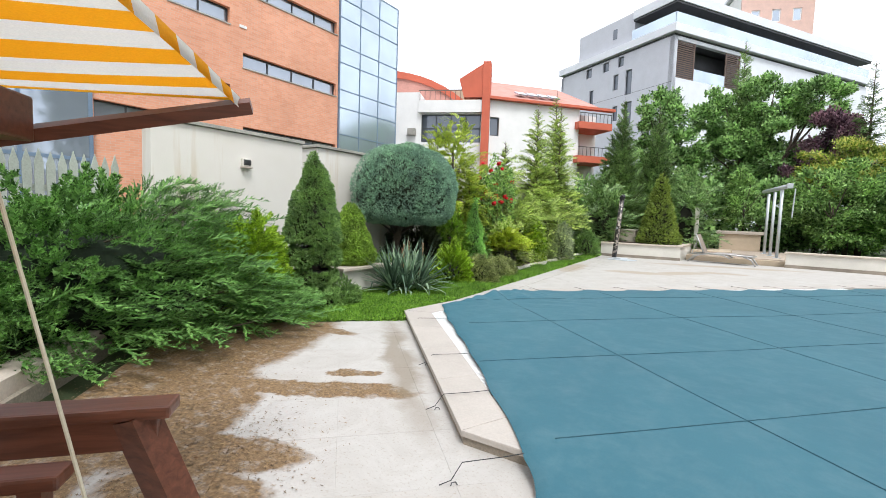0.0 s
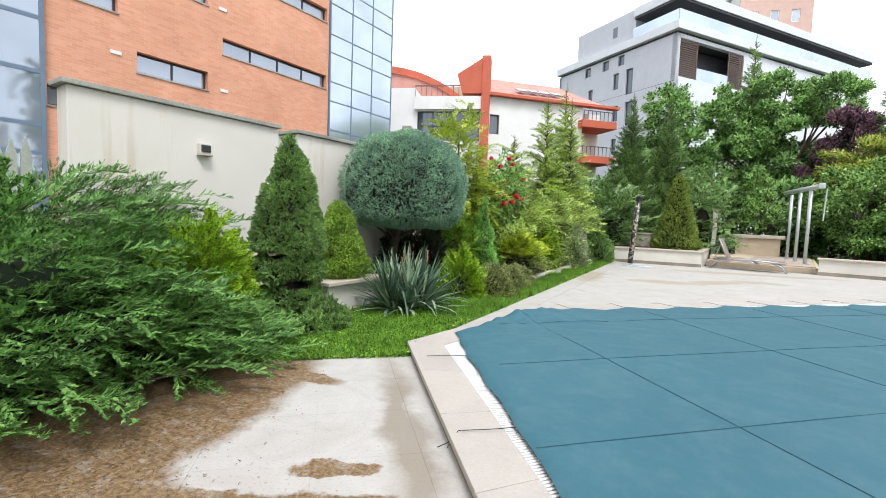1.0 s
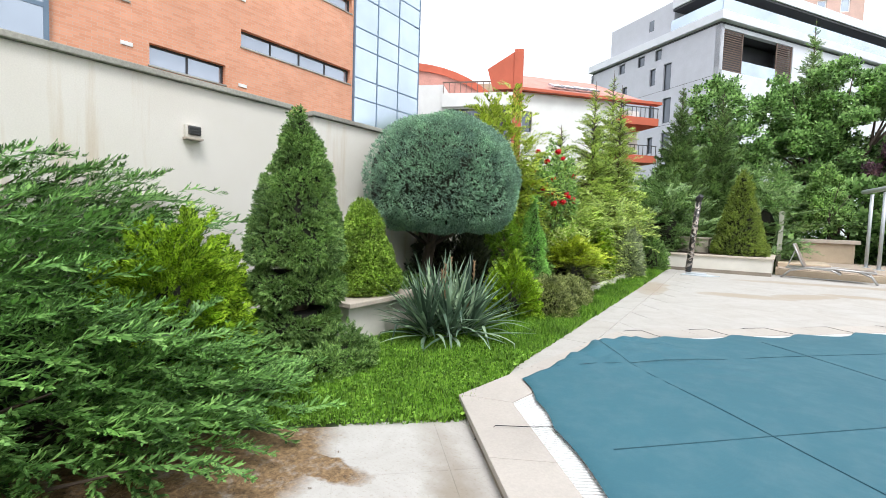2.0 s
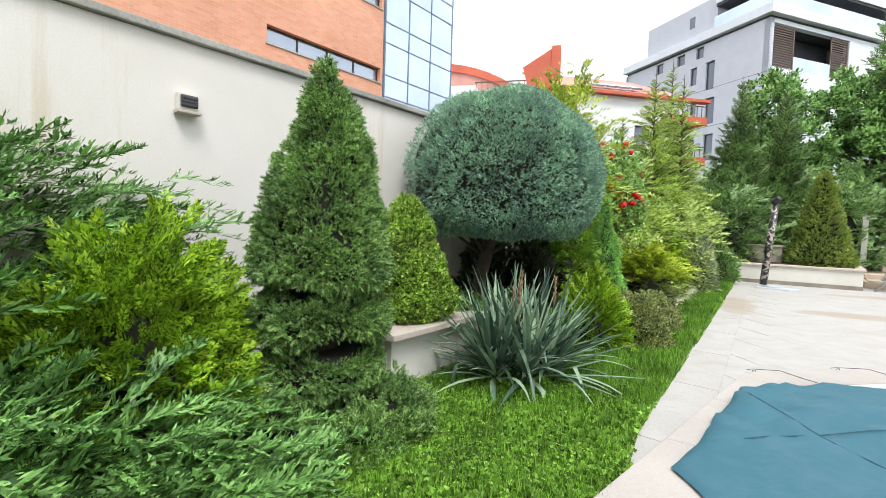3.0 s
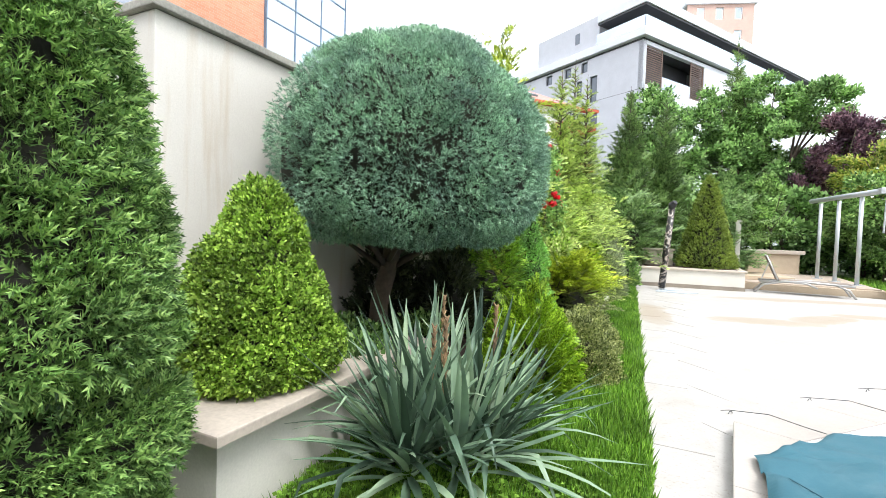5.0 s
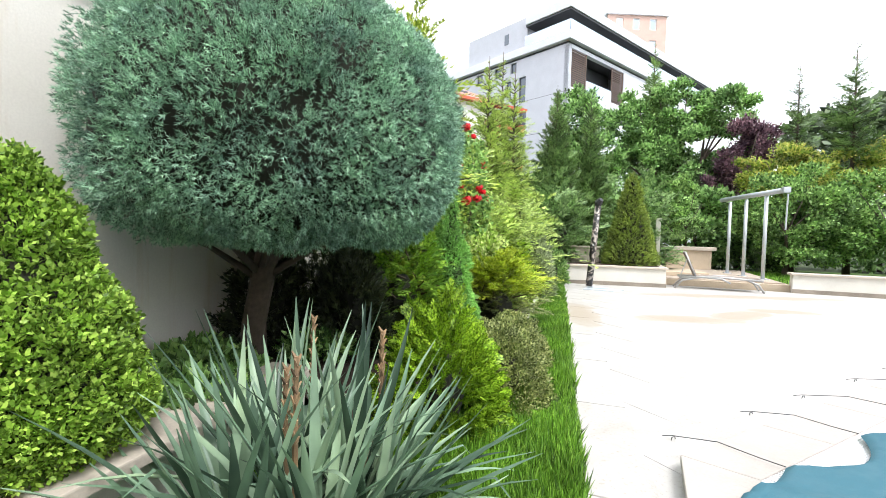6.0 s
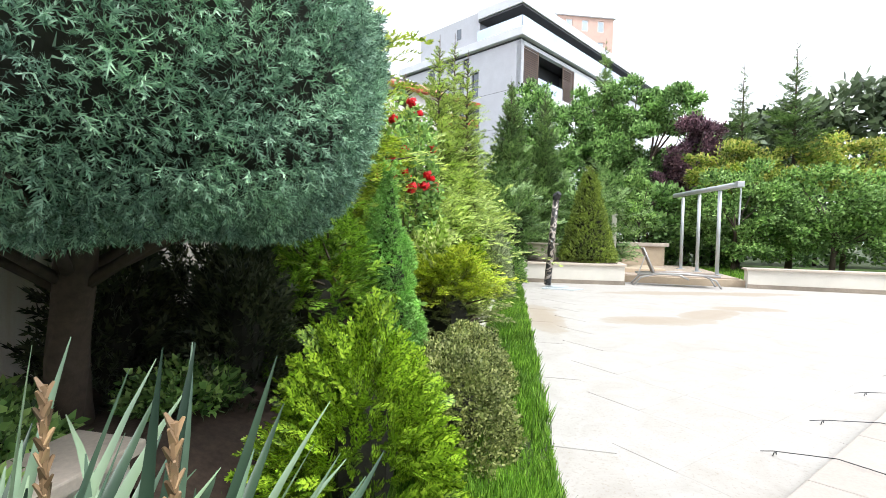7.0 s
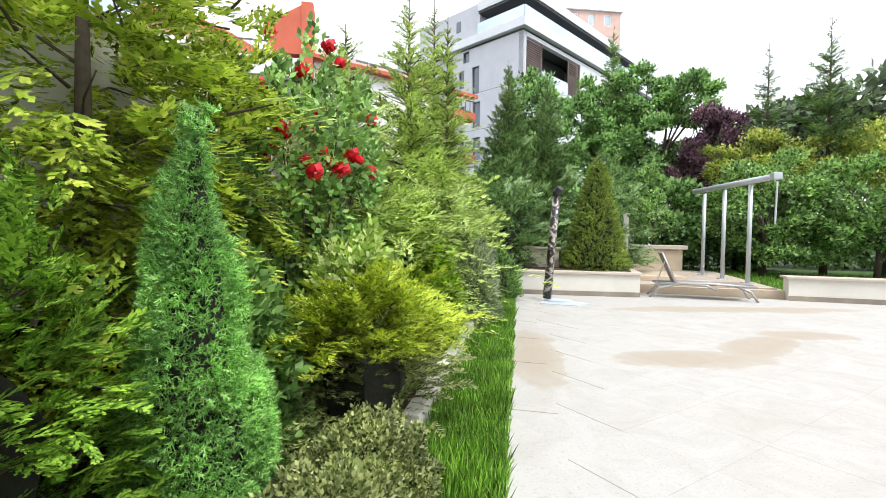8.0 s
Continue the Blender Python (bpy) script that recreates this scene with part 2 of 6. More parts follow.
BOX_GREY = plain("grey_box_enamel", (0.50, 0.54, 0.58), 0.4, vary=0.06)
PICKET = plain("faded_green_picket_paint", (0.45, 0.49, 0.42), 0.75, vary=0.25)
SLING = plain("taupe_sling_cloth", (0.27, 0.22, 0.18), 0.8, vary=0.15)
LOUNGE_METAL = plain("silver_lounger_frame", (0.50, 0.49, 0.48), 0.35, 0.6)
TAN_STONE = plain("tan_bench_stone", (0.55, 0.44, 0.32), 0.8, vary=0.2)

YEW = foliage("yew_needles", (0.052, 0.13, 0.033), (0.160, 0.30, 0.083), (0.345, 0.50, 0.165), 3.5)
GLOBE_LEAF = foliage("blue_green_needles", (0.13, 0.24, 0.165), (0.245, 0.42, 0.30), (0.45, 0.65, 0.50), 4.0, 0.28)
BOXWOOD = foliage("boxwood_leaves", (0.09, 0.175, 0.022), (0.215, 0.37, 0.046), (0.46, 0.62, 0.125), 5.0)
JUNIPER = foliage("juniper_plumes", (0.050, 0.130, 0.030), (0.132, 0.285, 0.070), (0.26, 0.45, 0.14), 4.5)
THUJA = foliage("golden_thuja_fans", (0.07, 0.165, 0.008), (0.215, 0.385, 0.02), (0.42, 0.58, 0.05), 4.0)
THUJA_GREEN = foliage("green_thuja_fans", (0.055, 0.145, 0.014), (0.175, 0.335, 0.032), (0.35, 0.53, 0.07), 4.0)
GOLD_TREE = foliage("golden_cypress_fans", (0.20, 0.31, 0.03), (0.40, 0.54, 0.06), (0.62, 0.70, 0.13), 2.5, 0.3)
SPRUCE = foliage("dwarf_spruce_needles", (0.13, 0.32, 0.06), (0.26, 0.55, 0.12), (0.42, 0.70, 0.22), 5.0)
YUCCA = foliage("yucca_blades", (0.075, 0.140, 0.092), (0.17, 0.265, 0.185), (0.31, 0.41, 0.28), 3.0, 0.15, 0.34, "object")
HEBE = foliage("olive_hebe_leaves", (0.09, 0.13, 0.03), (0.21, 0.26, 0.08), (0.42, 0.44, 0.20), 4.0)
GOLD_JUNIPER = foliage("gold_tip_juniper", (0.17, 0.28, 0.02), (0.42, 0.56, 0.045), (0.64, 0.72, 0.09), 2.5)
# Purplish leaves taken near black, so they carry the deep shade as well.
SHADE_LEAF = foliage("purple_green_shade_leaves", (0.022, 0.035, 0.018), (0.048, 0.062, 0.032), (0.085, 0.10, 0.05), 4.0)
VARIEGATED = foliage("variegated_leaves", (0.26, 0.42, 0.06), (0.39, 0.56, 0.11), (0.64, 0.72, 0.36), 4.0)
ROSE_LEAF = foliage("rose_leaves", (0.108, 0.233, 0.054), (0.198, 0.359, 0.090), (0.340, 0.520, 0.161), 3.0)
PETAL = foliage("red_rose_petals", (0.5, 0.004, 0.012), (0.65, 0.010, 0.022), (0.62, 0.035, 0.045), 8.0, 0.2)
CEDAR = foliage("cedar_needles", (0.21, 0.32, 0.075), (0.38, 0.53, 0.13), (0.58, 0.68, 0.21), 2.0)
GREY_SHRUB = foliage("grey_green_leaves", (0.15, 0.20, 0.11), (0.30, 0.37, 0.21), (0.46, 0.52, 0.34), 3.0)
YEW_OLIVE = foliage("olive_yew_needles", (0.09, 0.15, 0.03), (0.205, 0.29, 0.055), (0.37, 0.45, 0.10), 2.0)
FIR = foliage("dark_fir_needles", (0.092, 0.173, 0.057), (0.151, 0.254, 0.085), (0.243, 0.354, 0.132), 1.2)
BLUE_JUNIPER = foliage("blue_juniper_plumes", (0.08, 0.165, 0.05), (0.20, 0.34, 0.12), (0.37, 0.50, 0.22), 1.5)
LARCH = foliage("pale_larch_needles", (0.14, 0.24, 0.07), (0.27, 0.42, 0.15), (0.44, 0.58, 0.26), 1.0)
TREE_LEAF = foliage("tree_leaves", (0.075, 0.165, 0.045), (0.215, 0.385, 0.125), (0.41, 0.60, 0.24), 0.7, 0.28)
ORCHARD_LEAF = foliage("orchard_leaves", (0.08, 0.17, 0.045), (0.205, 0.365, 0.105), (0.42, 0.60, 0.22), 0.9, 0.28)
YOUNG_LEAF = foliage("yellow_orange_young_leaves", (0.18, 0.29, 0.05), (0.35, 0.47, 0.09), (0.58, 0.50, 0.15), 1.0, 0.28)
PLUM_LEAF = foliage("purple_plum_leaves", (0.085, 0.045, 0.066), (0.155, 0.085, 0.12), (0.29, 0.17, 0.21), 1.2)
GRASS = foliage("grass_blades", (0.068, 0.18, 0.016), (0.130, 0.285, 0.028), (0.245, 0.42, 0.055), 2.5)
CLOVER = foliage("clover_leaves", (0.092, 0.218, 0.023), (0.161, 0.322, 0.040), (0.253, 0.425, 0.069), 3.5)
DRY = foliage("dry_flower_spike", (0.20, 0.13, 0.075), (0.31, 0.20, 0.12), (0.44, 0.30, 0.18), 9.0, 0.1)
LITTER = foliage("brown_needle_litter", (0.09, 0.05, 0.024), (0.17, 0.10, 0.048), (0.28, 0.19, 0.10), 6.0, 0.0)


# ---- building helpers ----
def thing(name, at=(0, 0, 0), label="", category="", group="", kind="", turn=0.0):
    ob = new(name)
    ob.empty_display_size = 0.2
    ob.matrix_world = pose(*at, 0, 0, turn)
    return tagged(ob, label, category, group, kind)


def hang(name, data, material, parent=None, label="", matrix=None):
    data.materials.clear()
    data.materials.append(material)
    ob = new(name, data)
    if parent is not None:
        ob.parent = parent
    if matrix is not None:
        ob.matrix_basis = matrix
    return tagged(ob, label)


def part(name, bm, material, parent=None, label="", matrix=None, smooth=False):
    """Links a bmesh as one mesh object, in its parent's space."""
    data = bpy.data.meshes.new(name)
    bm.to_mesh(data)
    bm.free()
    if smooth:
        data.shade_smooth()
    return hang(name, data, material, parent, label, matrix)


def box_bm(x0, x1, y0, y1, z0, z1, bevel=0.0, bm=None):
    bm = bm or bmesh.new()
    m = Matrix.Translation(((x0 + x1) / 2, (y0 + y1) / 2, (z0 + z1) / 2)) @ Matrix.Diagonal((abs(x1 - x0), abs(y1 - y0), abs(z1 - z0), 1))
    made = bmesh.ops.create_cube(bm, size=1, matrix=m)
    if bevel:
        edges = list({e for v in made["verts"] for e in v.link_edges})
        bmesh.ops.bevel(bm, geom=edges, offset=bevel, segments=2, affect="EDGES", profile=0.6)
    return bm


def prism_bm(points, z0, z1, bm=None, bevel=0.0):
    """An upright slab over an outline."""
    bm = bm or bmesh.new()
    low = [bm.verts.new((x, y, z0)) for x, y in points]
    high = [bm.verts.new((x, y, z1)) for x, y in points]
    n = len(points)
    top = bm.faces.new(high)
    bm.faces.new(low[::-1])
    for i in range(n):
        bm.faces.new((low[i], low[(i + 1) % n], high[(i + 1) % n], high[i]))
    bmesh.ops.recalc_face_normals(bm, faces=bm.faces)
    if bevel:
        bmesh.ops.bevel(bm, geom=list(top.edges), offset=bevel, segments=2, affect="EDGES", profile=0.6)
    return bm


def tube_bm(points, radii, sides=8, bm=None):
    """A tapered tube along a line of points."""
    bm = bm or bmesh.new()
    pts = [Vector(p) for p in points]
    if isinstance(radii, (int, float)):
        radii = [radii] * len(pts)
    rings = []
    for i, p in enumerate(pts):
        way = (pts[min(i + 1, len(pts) - 1)] - pts[max(i - 1, 0)]).normalized()
        side = way.cross(Vector((0.31, 0.17, 0.93))).normalized()
        up = way.cross(side)
        rings.append([bm.verts.new(p + radii[i] * (math.cos(a) * side + math.sin(a) * up)) for a in (2 * math.pi * k / sides for k in range(sides))])
    for a, b in zip(rings, rings[1:]):
        for k in range(sides):
            bm.faces.new((a[k], a[(k + 1) % sides], b[(k + 1) % sides], b[k]))
    bm.faces.new(rings[0][::-1])
    bm.faces.new(rings[-1])
    bmesh.ops.recalc_face_normals(bm, faces=bm.faces)
    return bm


def lathe_bm(profile, sides=24, wobble=0.0, seed=0.0, bm=None):
    """A body of revolution (radius, height), its surface a little uneven."""
    bm = bm or bmesh.new()
    rings = []
    for r, z in profile:
        ring = []
        for k in range(sides):
            a = 2 * math.pi * k / sides
            q = r * (1 + wobble * noise.noise((math.cos(a) * 2 + seed, math.sin(a) * 2, z * 2.5)))
            ring.append(bm.verts.new((q * math.cos(a), q * math.sin(a), z)))
        rings.append(ring)
    for a, b in zip(rings, rings[1:]):
        for k in range(sides):
            bm.faces.new((a[k], a[(k + 1) % sides], b[(k + 1) % sides], b[k]))
    bm.faces.new(rings[0][::-1])
    bm.faces.new(rings[-1])
    bmesh.ops.recalc_face_normals(bm, faces=bm.faces)
    return bm


def openings_bm(u0, u1, z0, z1, holes, thick):
    """A wall along x from u0 to u1, with rectangular holes (u0, u1, z0, z1) through it; its face lies at y = 0, its back at y = thick."""
    us = sorted({u0, u1, *(h[0] for h in holes), *(h[1] for h in holes)})
    zs = sorted({z0, z1, *(h[2] for h in holes), *(h[3] for h in holes)})
    us = [u for u in us if u0 <= u <= u1]
    zs = [z for z in zs if z0 <= z <= z1]
    bm = bmesh.new()
    grid = {}

    def vert(u, y, z):
        key = (round(u, 4), y, round(z, 4))
        if key not in grid:
            grid[key] = bm.verts.new((u, y, z))
        return grid[key]

    nu, nz = len(us) - 1, len(zs) - 1
    solid = [[not any(h[0] < (us[i] + us[i + 1]) / 2 < h[1] and h[2] < (zs[k] + zs[k + 1]) / 2 < h[3] for h in holes) for k in range(nz)] for i in range(nu)]
    for i in range(nu):
        for k in range(nz):
            if not solid[i][k]:
                continue
            a, b, c, d = us[i], us[i + 1], zs[k], zs[k + 1]
            bm.faces.new([vert(*q) for q in ((a, 0, c), (b, 0, c), (b, 0, d), (a, 0, d))])
            bm.faces.new([vert(*q) for q in ((a, thick, d), (b, thick, d), (b, thick, c), (a, thick, c))])
            for di, dk, e in ((-1, 0, (a, c, a, d)), (1, 0, (b, d, b, c)), (0, -1, (b, c, a, c)), (0, 1, (a, d, b, d))):
                ii, kk = i + di, k + dk
                if not (0 <= ii < nu and 0 <= kk < nz and solid[ii][kk]):
                    bm.faces.new([vert(*q) for q in ((e[0], 0, e[1]), (e[2], 0, e[3]), (e[2], thick, e[3]), (e[0], thick, e[1]))])
    bmesh.ops.recalc_face_normals(bm, faces=bm.faces)
    return bm


def window_in(parent, u0, u1, z0, z1, inset, glass, frame_mat, bays=1, bar=0.06, rows=1, matrix=None, name="window"):
    """A window (frame, panes) set back into a hole of a wall along x."""
    fr = bmesh.new()
    for a, b, c, d in ((u0, u1, z0, z0 + bar), (u0, u1, z1 - bar, z1), (u0, u0 + bar, z0 + bar, z1 - bar), (u1 - bar, u1, z0 + bar, z1 - bar)):
        box_bm(a, b, inset, inset + 0.08, c, d, bm=fr)
    for k in range(1, bays):
        u = u0 + (u1 - u0) * k / bays
        box_bm(u - bar / 2, u + bar / 2, inset + 0.004, inset + 0.076, z0 + bar, z1 - bar, bm=fr)
    for k in range(1, rows):
        z = z0 + (z1 - z0) * k / rows
        box_bm(u0 + bar, u1 - bar, inset + 0.008, inset + 0.072, z - bar / 2, z + bar / 2, bm=fr)
    win = part(name, fr, frame_mat, parent, matrix=matrix)
    for k in range(bays):
        a, b = u0 + (u1 - u0) * k / bays, u0 + (u1 - u0) * (k + 1) / bays
        part("pane", box_bm(a + 0.01, b - 0.01, inset + 0.035, inset + 0.045, z0 + 0.01, z1 - 0.01), glass, win)
    return win


def bare_mesh(name, verts, tris):
    """A mesh from arrays of vertices and triangles."""
    data = bpy.data.meshes.new(name)
    n, k = len(verts), len(tris)
    data.vertices.add(n)
    data.vertices.foreach_set("co", np.asarray(verts, np.float32).ravel())
    data.loops.add(3 * k)
    data.loops.foreach_set("vertex_index", np.asarray(tris, np.int32).ravel())
    data.polygons.add(k)
    data.polygons.foreach_set("loop_start", np.arange(0, 3 * k, 3, dtype=np.int32))
    data.update(calc_edges=True)
    return data


def unit(a):
    return a / np.maximum(np.linalg.norm(a, axis=1, keepdims=True), 1e-9)


def spread_out(sprig, at, way, up, size):
    """Vertices and triangles of many sprigs: each grows along way, with its upper face towards up."""
    v, f = sprig
    y = unit(way)
    x = unit(np.cross(y, up))
    z = np.cross(x, y)
    size = np.asarray(size).reshape(-1, 1, 1)
    verts = at[:, None, :] + size * (v[None, :, 0:1] * x[:, None, :] + v[None, :, 1:2] * y[:, None, :] + v[None, :, 2:3] * z[:, None, :])
    tris = f[None] + (np.arange(len(at)) * len(v))[:, None, None]
    return verts.reshape(-1, 3), tris.reshape(-1, 3)


def scatter(name, sprig, at, way, up, size):
    """One mesh of many sprigs, or of several kinds of sprig in turn."""
    kinds = sprig if isinstance(sprig, list) else [sprig]
    size = np.broadcast_to(np.asarray(size, float), (len(at),))
    up = np.broadcast_to(up, at.shape)
    vs, fs, n = [], [], 0
    for k, kind in enumerate(kinds):
        pick = slice(k, None, len(kinds))
        if len(at[pick]) == 0:
            continue
        v, f = spread_out(kind, at[pick], way[pick], up[pick], size[pick])
        vs.append(v)
        fs.append(f + n)
        n += len(v)
    return bare_mesh(name, np.concatenate(vs), np.concatenate(fs))


def sprig_of(blades):
    """Blades (base, tip, half width, lift) joined into a sprig of loose leaves."""
    v, f = [], []
    for base, tip, w, kind in blades:
        b, t = np.array(base, float), np.array(tip, float)
        d = t - b
        side = np.cross(d, (0.15, 0.1, 1.0))
        side = side / (np.linalg.norm(side) + 1e-9) * w
        n = len(v)
        if kind == "needle":
            v += [b - side, b + side, t]
            f += [(n, n + 1, n + 2)]
        elif kind == "leaf":
            q, p = b + 0.38 * d, b + 0.75 * d
            lift = np.array((0, 0, 0.25 * w))
            v += [b, q - side + lift, q + side + lift, p - 0.75 * side + lift, p + 0.75 * side + lift, t]
            f += [(n, n + 1, n + 2), (n + 1, n + 3, n + 2), (n + 2, n + 3, n + 4), (n + 3, n + 5, n + 4)]
        else:
            q = b + 0.45 * d
            v += [b, q - side, q + side, t]
            f += [(n, n + 1, n + 2), (n + 1, n + 3, n + 2)]
    return np.array(v), np.array(f)


def needle_sprig(n, spread, seed, width=0.05, flat=0.6):
    r = random.Random(seed)
    out = []
    for k in range(n):
        s = k / n
        side = 1 if k % 2 else -1
        a = spread * (1 - 0.5 * s) * r.uniform(0.8, 1.2)
        b = (0, 0.75 * s, 0)
        ln = 0.45 * (1 - 0.4 * s) * r.uniform(0.8, 1.2)
        out.append((b, (side * math.sin(a) * ln, b[1] + math.cos(a) * ln, r.uniform(-1, 1) * flat * ln), width, "needle"))
    out.append(((0, 0, 0), (0, 1, 0.05), width * 0.8, "needle"))
    return sprig_of(out)


def leaf_sprig(n, seed, width=0.17, length=0.5, kind="leaf"):
    r = random.Random(seed)
    out = []
    for k in range(n):
        s = k / max(1, n - 1)
        a = k * 2.4 + r.uniform(-0.3, 0.3)
        open_ = 1.1 - 0.6 * s
        b = (0, 0.6 * s, 0)
        out.append((b, (math.cos(a) * math.sin(open_) * length, b[1] + math.cos(open_) * length, math.sin(a) * math.sin(open_) * length), width * r.uniform(0.8, 1.15), kind))
    return sprig_of(out)


def fan_sprig(seed, width=0.062):
    r = random.Random(seed)
    out = [((0, 0, 0), (0, 1, 0), width, "lobe")]
    for k in range(3):
        s = 0.14 + 0.25 * k
        for side in (-1, 1):
            a = r.uniform(0.6, 0.95)
            ln = 0.5 * (1 - 0.75 * s) * r.uniform(0.8, 1.2)
            b = (0, s, 0)
            out.append((b, (side * math.sin(a) * ln, s + math.cos(a) * ln, r.uniform(-0.12, 0.12)), width * 0.9, "lobe"))
    return sprig_of(out)


def plume(seed, pairs=10, shoots=5, spread=0.72, reach=0.34, width=0.011, arch=0.10, droop=0.12, flat=0.35, shoot=0.10, tip=0.35, hang_down=0.0, blade=0.02):
    """A feathery spray of length 1: an arched stem, side branchlets that shorten to both ends, and short shoots along each."""
    r = random.Random(seed)
    out = []

    def stem(q):
        return np.array((0.03 * math.sin(5 * q + seed), q, arch * math.sin(math.pi * min(1, 1.15 * q)) - droop * q * q))

    for k in range(2 * pairs):
        q = 0.10 + 0.86 * (k + 0.5) / (2 * pairs)
        side = 1 if k % 2 else -1
        ln = reach * (1.25 * (1 - q) ** 0.7 * (0.45 + q) ** 0.8 + 0.10) * r.uniform(0.75, 1.2)
        a = spread * r.uniform(0.75, 1.2) * (1.1 - tip * q)
        b = stem(q)
        way = np.array((side * math.sin(a), math.cos(a), r.uniform(-0.5, 0.6) * flat - hang_down))
        way = way / np.linalg.norm(way)
        out.append((b, b + way * ln * 0.97 + np.array((0, 0, -0.2 * hang_down * ln)), blade * r.uniform(0.8, 1.2), "lobe"))
        for j in range(shoots + 1):
            u = (j + 0.6) / (shoots + 0.6)
            c = b + way * ln * u * 0.85 + np.array((0, 0, -0.25 * hang_down * ln * u * u))
            turn = (0.62 if j % 2 else -0.62) * (0.0 if j == shoots else 1.0) * r.uniform(0.6, 1.3)
            d = np.array((way[0] * math.cos(turn) - way[1] * math.sin(turn), way[0] * math.sin(turn) + way[1] * math.cos(turn), way[2] + r.uniform(-0.3, 0.55) * flat))
            out.append((c, c + d * shoot * (1.15 - 0.4 * u) * r.uniform(0.75, 1.3), width * r.uniform(0.8, 1.25), "lobe"))
    t = stem(0.93)
    out.append((t, t + np.array((0, shoot * 1.1, -0.02)), width, "lobe"))
    return sprig_of(out)


JUNIPER_PLUMES = [plume(k, 10, 5, 0.44, 0.24, 0.012, 0.07, 0.10, 1.1, 0.062, blade=0.026) for k in (1, 2, 3)]
SHORT_PLUMES = [plume(k, 8, 4, 0.62, 0.30, 0.017, 0.08, 0.06, 0.55, 0.11, blade=0.028) for k in (4, 5, 6)]
DROOP_PLUMES = [plume(k, 9, 4, 0.70, 0.24, 0.011, 0.26, 0.62, 0.35, 0.085, 0.3, 0.4, blade=0.017) for k in (7, 8)]
FIR_PLUMES = [plume(k, 8, 4, 0.8, 0.32, 0.018, 0.02, -0.16, 0.6, 0.13, blade=0.025) for k in (10, 11)]
FAN_SPRAYS = [plume(k, 5, 4, 0.58, 0.36, 0.030, 0.03, 0.05, 0.22, 0.13, blade=0.045) for k in (12, 13, 14)]
LACE_SPRAYS = [plume(k, 6, 4, 0.66, 0.34, 0.024, 0.10, 0.30, 0.25, 0.11, blade=0.036) for k in (15, 16, 17)]


def tufts(p, nn, per, wide, flare=0.7):
    """Gathers points of a surface into small tufts whose shoots spread from their middles."""
    n = len(p)
    pick = rng.integers(0, max(1, n // per), n)
    c, m = p[pick], nn[pick]
    off = rng.normal(size=(n, 3))
    off = off - m * np.sum(off * m, 1, keepdims=True)
    back = np.linalg.norm(off, axis=1, keepdims=True)
    return c + off * wide - m * (0.45 * wide * back ** 2), unit(m + flare * off * 0.6)


YEW_SPRIG = needle_sprig(9, 1.05, 1, 0.065, 0.5)
GLOBE_SPRIG = needle_sprig(8, 0.9, 2, 0.055, 0.8)
BOX_SPRIG = leaf_sprig(5, 5, 0.17, 0.5, "lobe")
BUSH_SPRIG = leaf_sprig(5, 6, 0.15, 0.55, "lobe")
TREE_SPRIG = leaf_sprig(4, 8, 0.22, 0.62, "lobe")
FAN_SPRIG = fan_sprig(7)


def balls(n):
    return unit(rng.normal(size=(n, 3)))


def lumps(p, scale, seed=0.0):
    """Smooth noise in -1..1 at each point."""
    out = np.zeros(len(p))
    for k in range(5):
        d = unit(np.random.default_rng(int(seed * 10) + k).normal(size=(1, 3)))[0]
        out += np.sin(p @ d * scale * (1 + 0.45 * k) + 1.7 * k + seed)
    return out / 2.6


def turned_surface(profile, n, seed=0.0, rough=0.04, scale=7.0):
    """Points and outward normals on an uneven body of revolution, evenly over its area."""
    prof = np.array(profile, float)
    seg = np.hypot(np.diff(prof[:, 0]), np.diff(prof[:, 1]))
    area = seg * (prof[:-1, 0] + prof[1:, 0]) / 2 + 1e-6
    cum = np.concatenate([[0], np.cumsum(area)]) / area.sum()
    q = rng.random(n)
    i = np.clip(np.searchsorted(cum, q) - 1, 0, len(seg) - 1)
    s = (q - cum[i]) / (cum[i + 1] - cum[i])
    r = prof[i, 0] + s * (prof[i + 1, 0] - prof[i, 0])
    z = prof[i, 1] + s * (prof[i + 1, 1] - prof[i, 1])
    nr, nz = (prof[i + 1, 1] - prof[i, 1]) / seg[i], -(prof[i + 1, 0] - prof[i, 0]) / seg[i]
    a = rng.random(n) * 2 * np.pi
    p = np.stack([r * np.cos(a), r * np.sin(a), z], 1)
    nn = np.stack([nr * np.cos(a), nr * np.sin(a), nz], 1)
    p = p + nn * (rough * lumps(p, scale, seed))[:, None]
    return p, nn


def smooth_profile(points, steps=6):
    """A rounded profile through the given (radius, height) corners."""
    pts = np.array(points, float)
    out = []
    for i in range(len(pts) - 1):
        p0, p1, p2, p3 = pts[max(i - 1, 0)], pts[i], pts[i + 1], pts[min(i + 2, len(pts) - 1)]
        for k in range(steps):
            t = k / steps
            out.append(0.5 * (2 * p1 + (p2 - p0) * t + (2 * p0 - 5 * p1 + 4 * p2 - p3) * t * t + (3 * p1 - p0 - 3 * p2 + p3) * t ** 3))
    out.append(pts[-1])
    return [(max(0.001, float(r)), float(z)) for r, z in out]


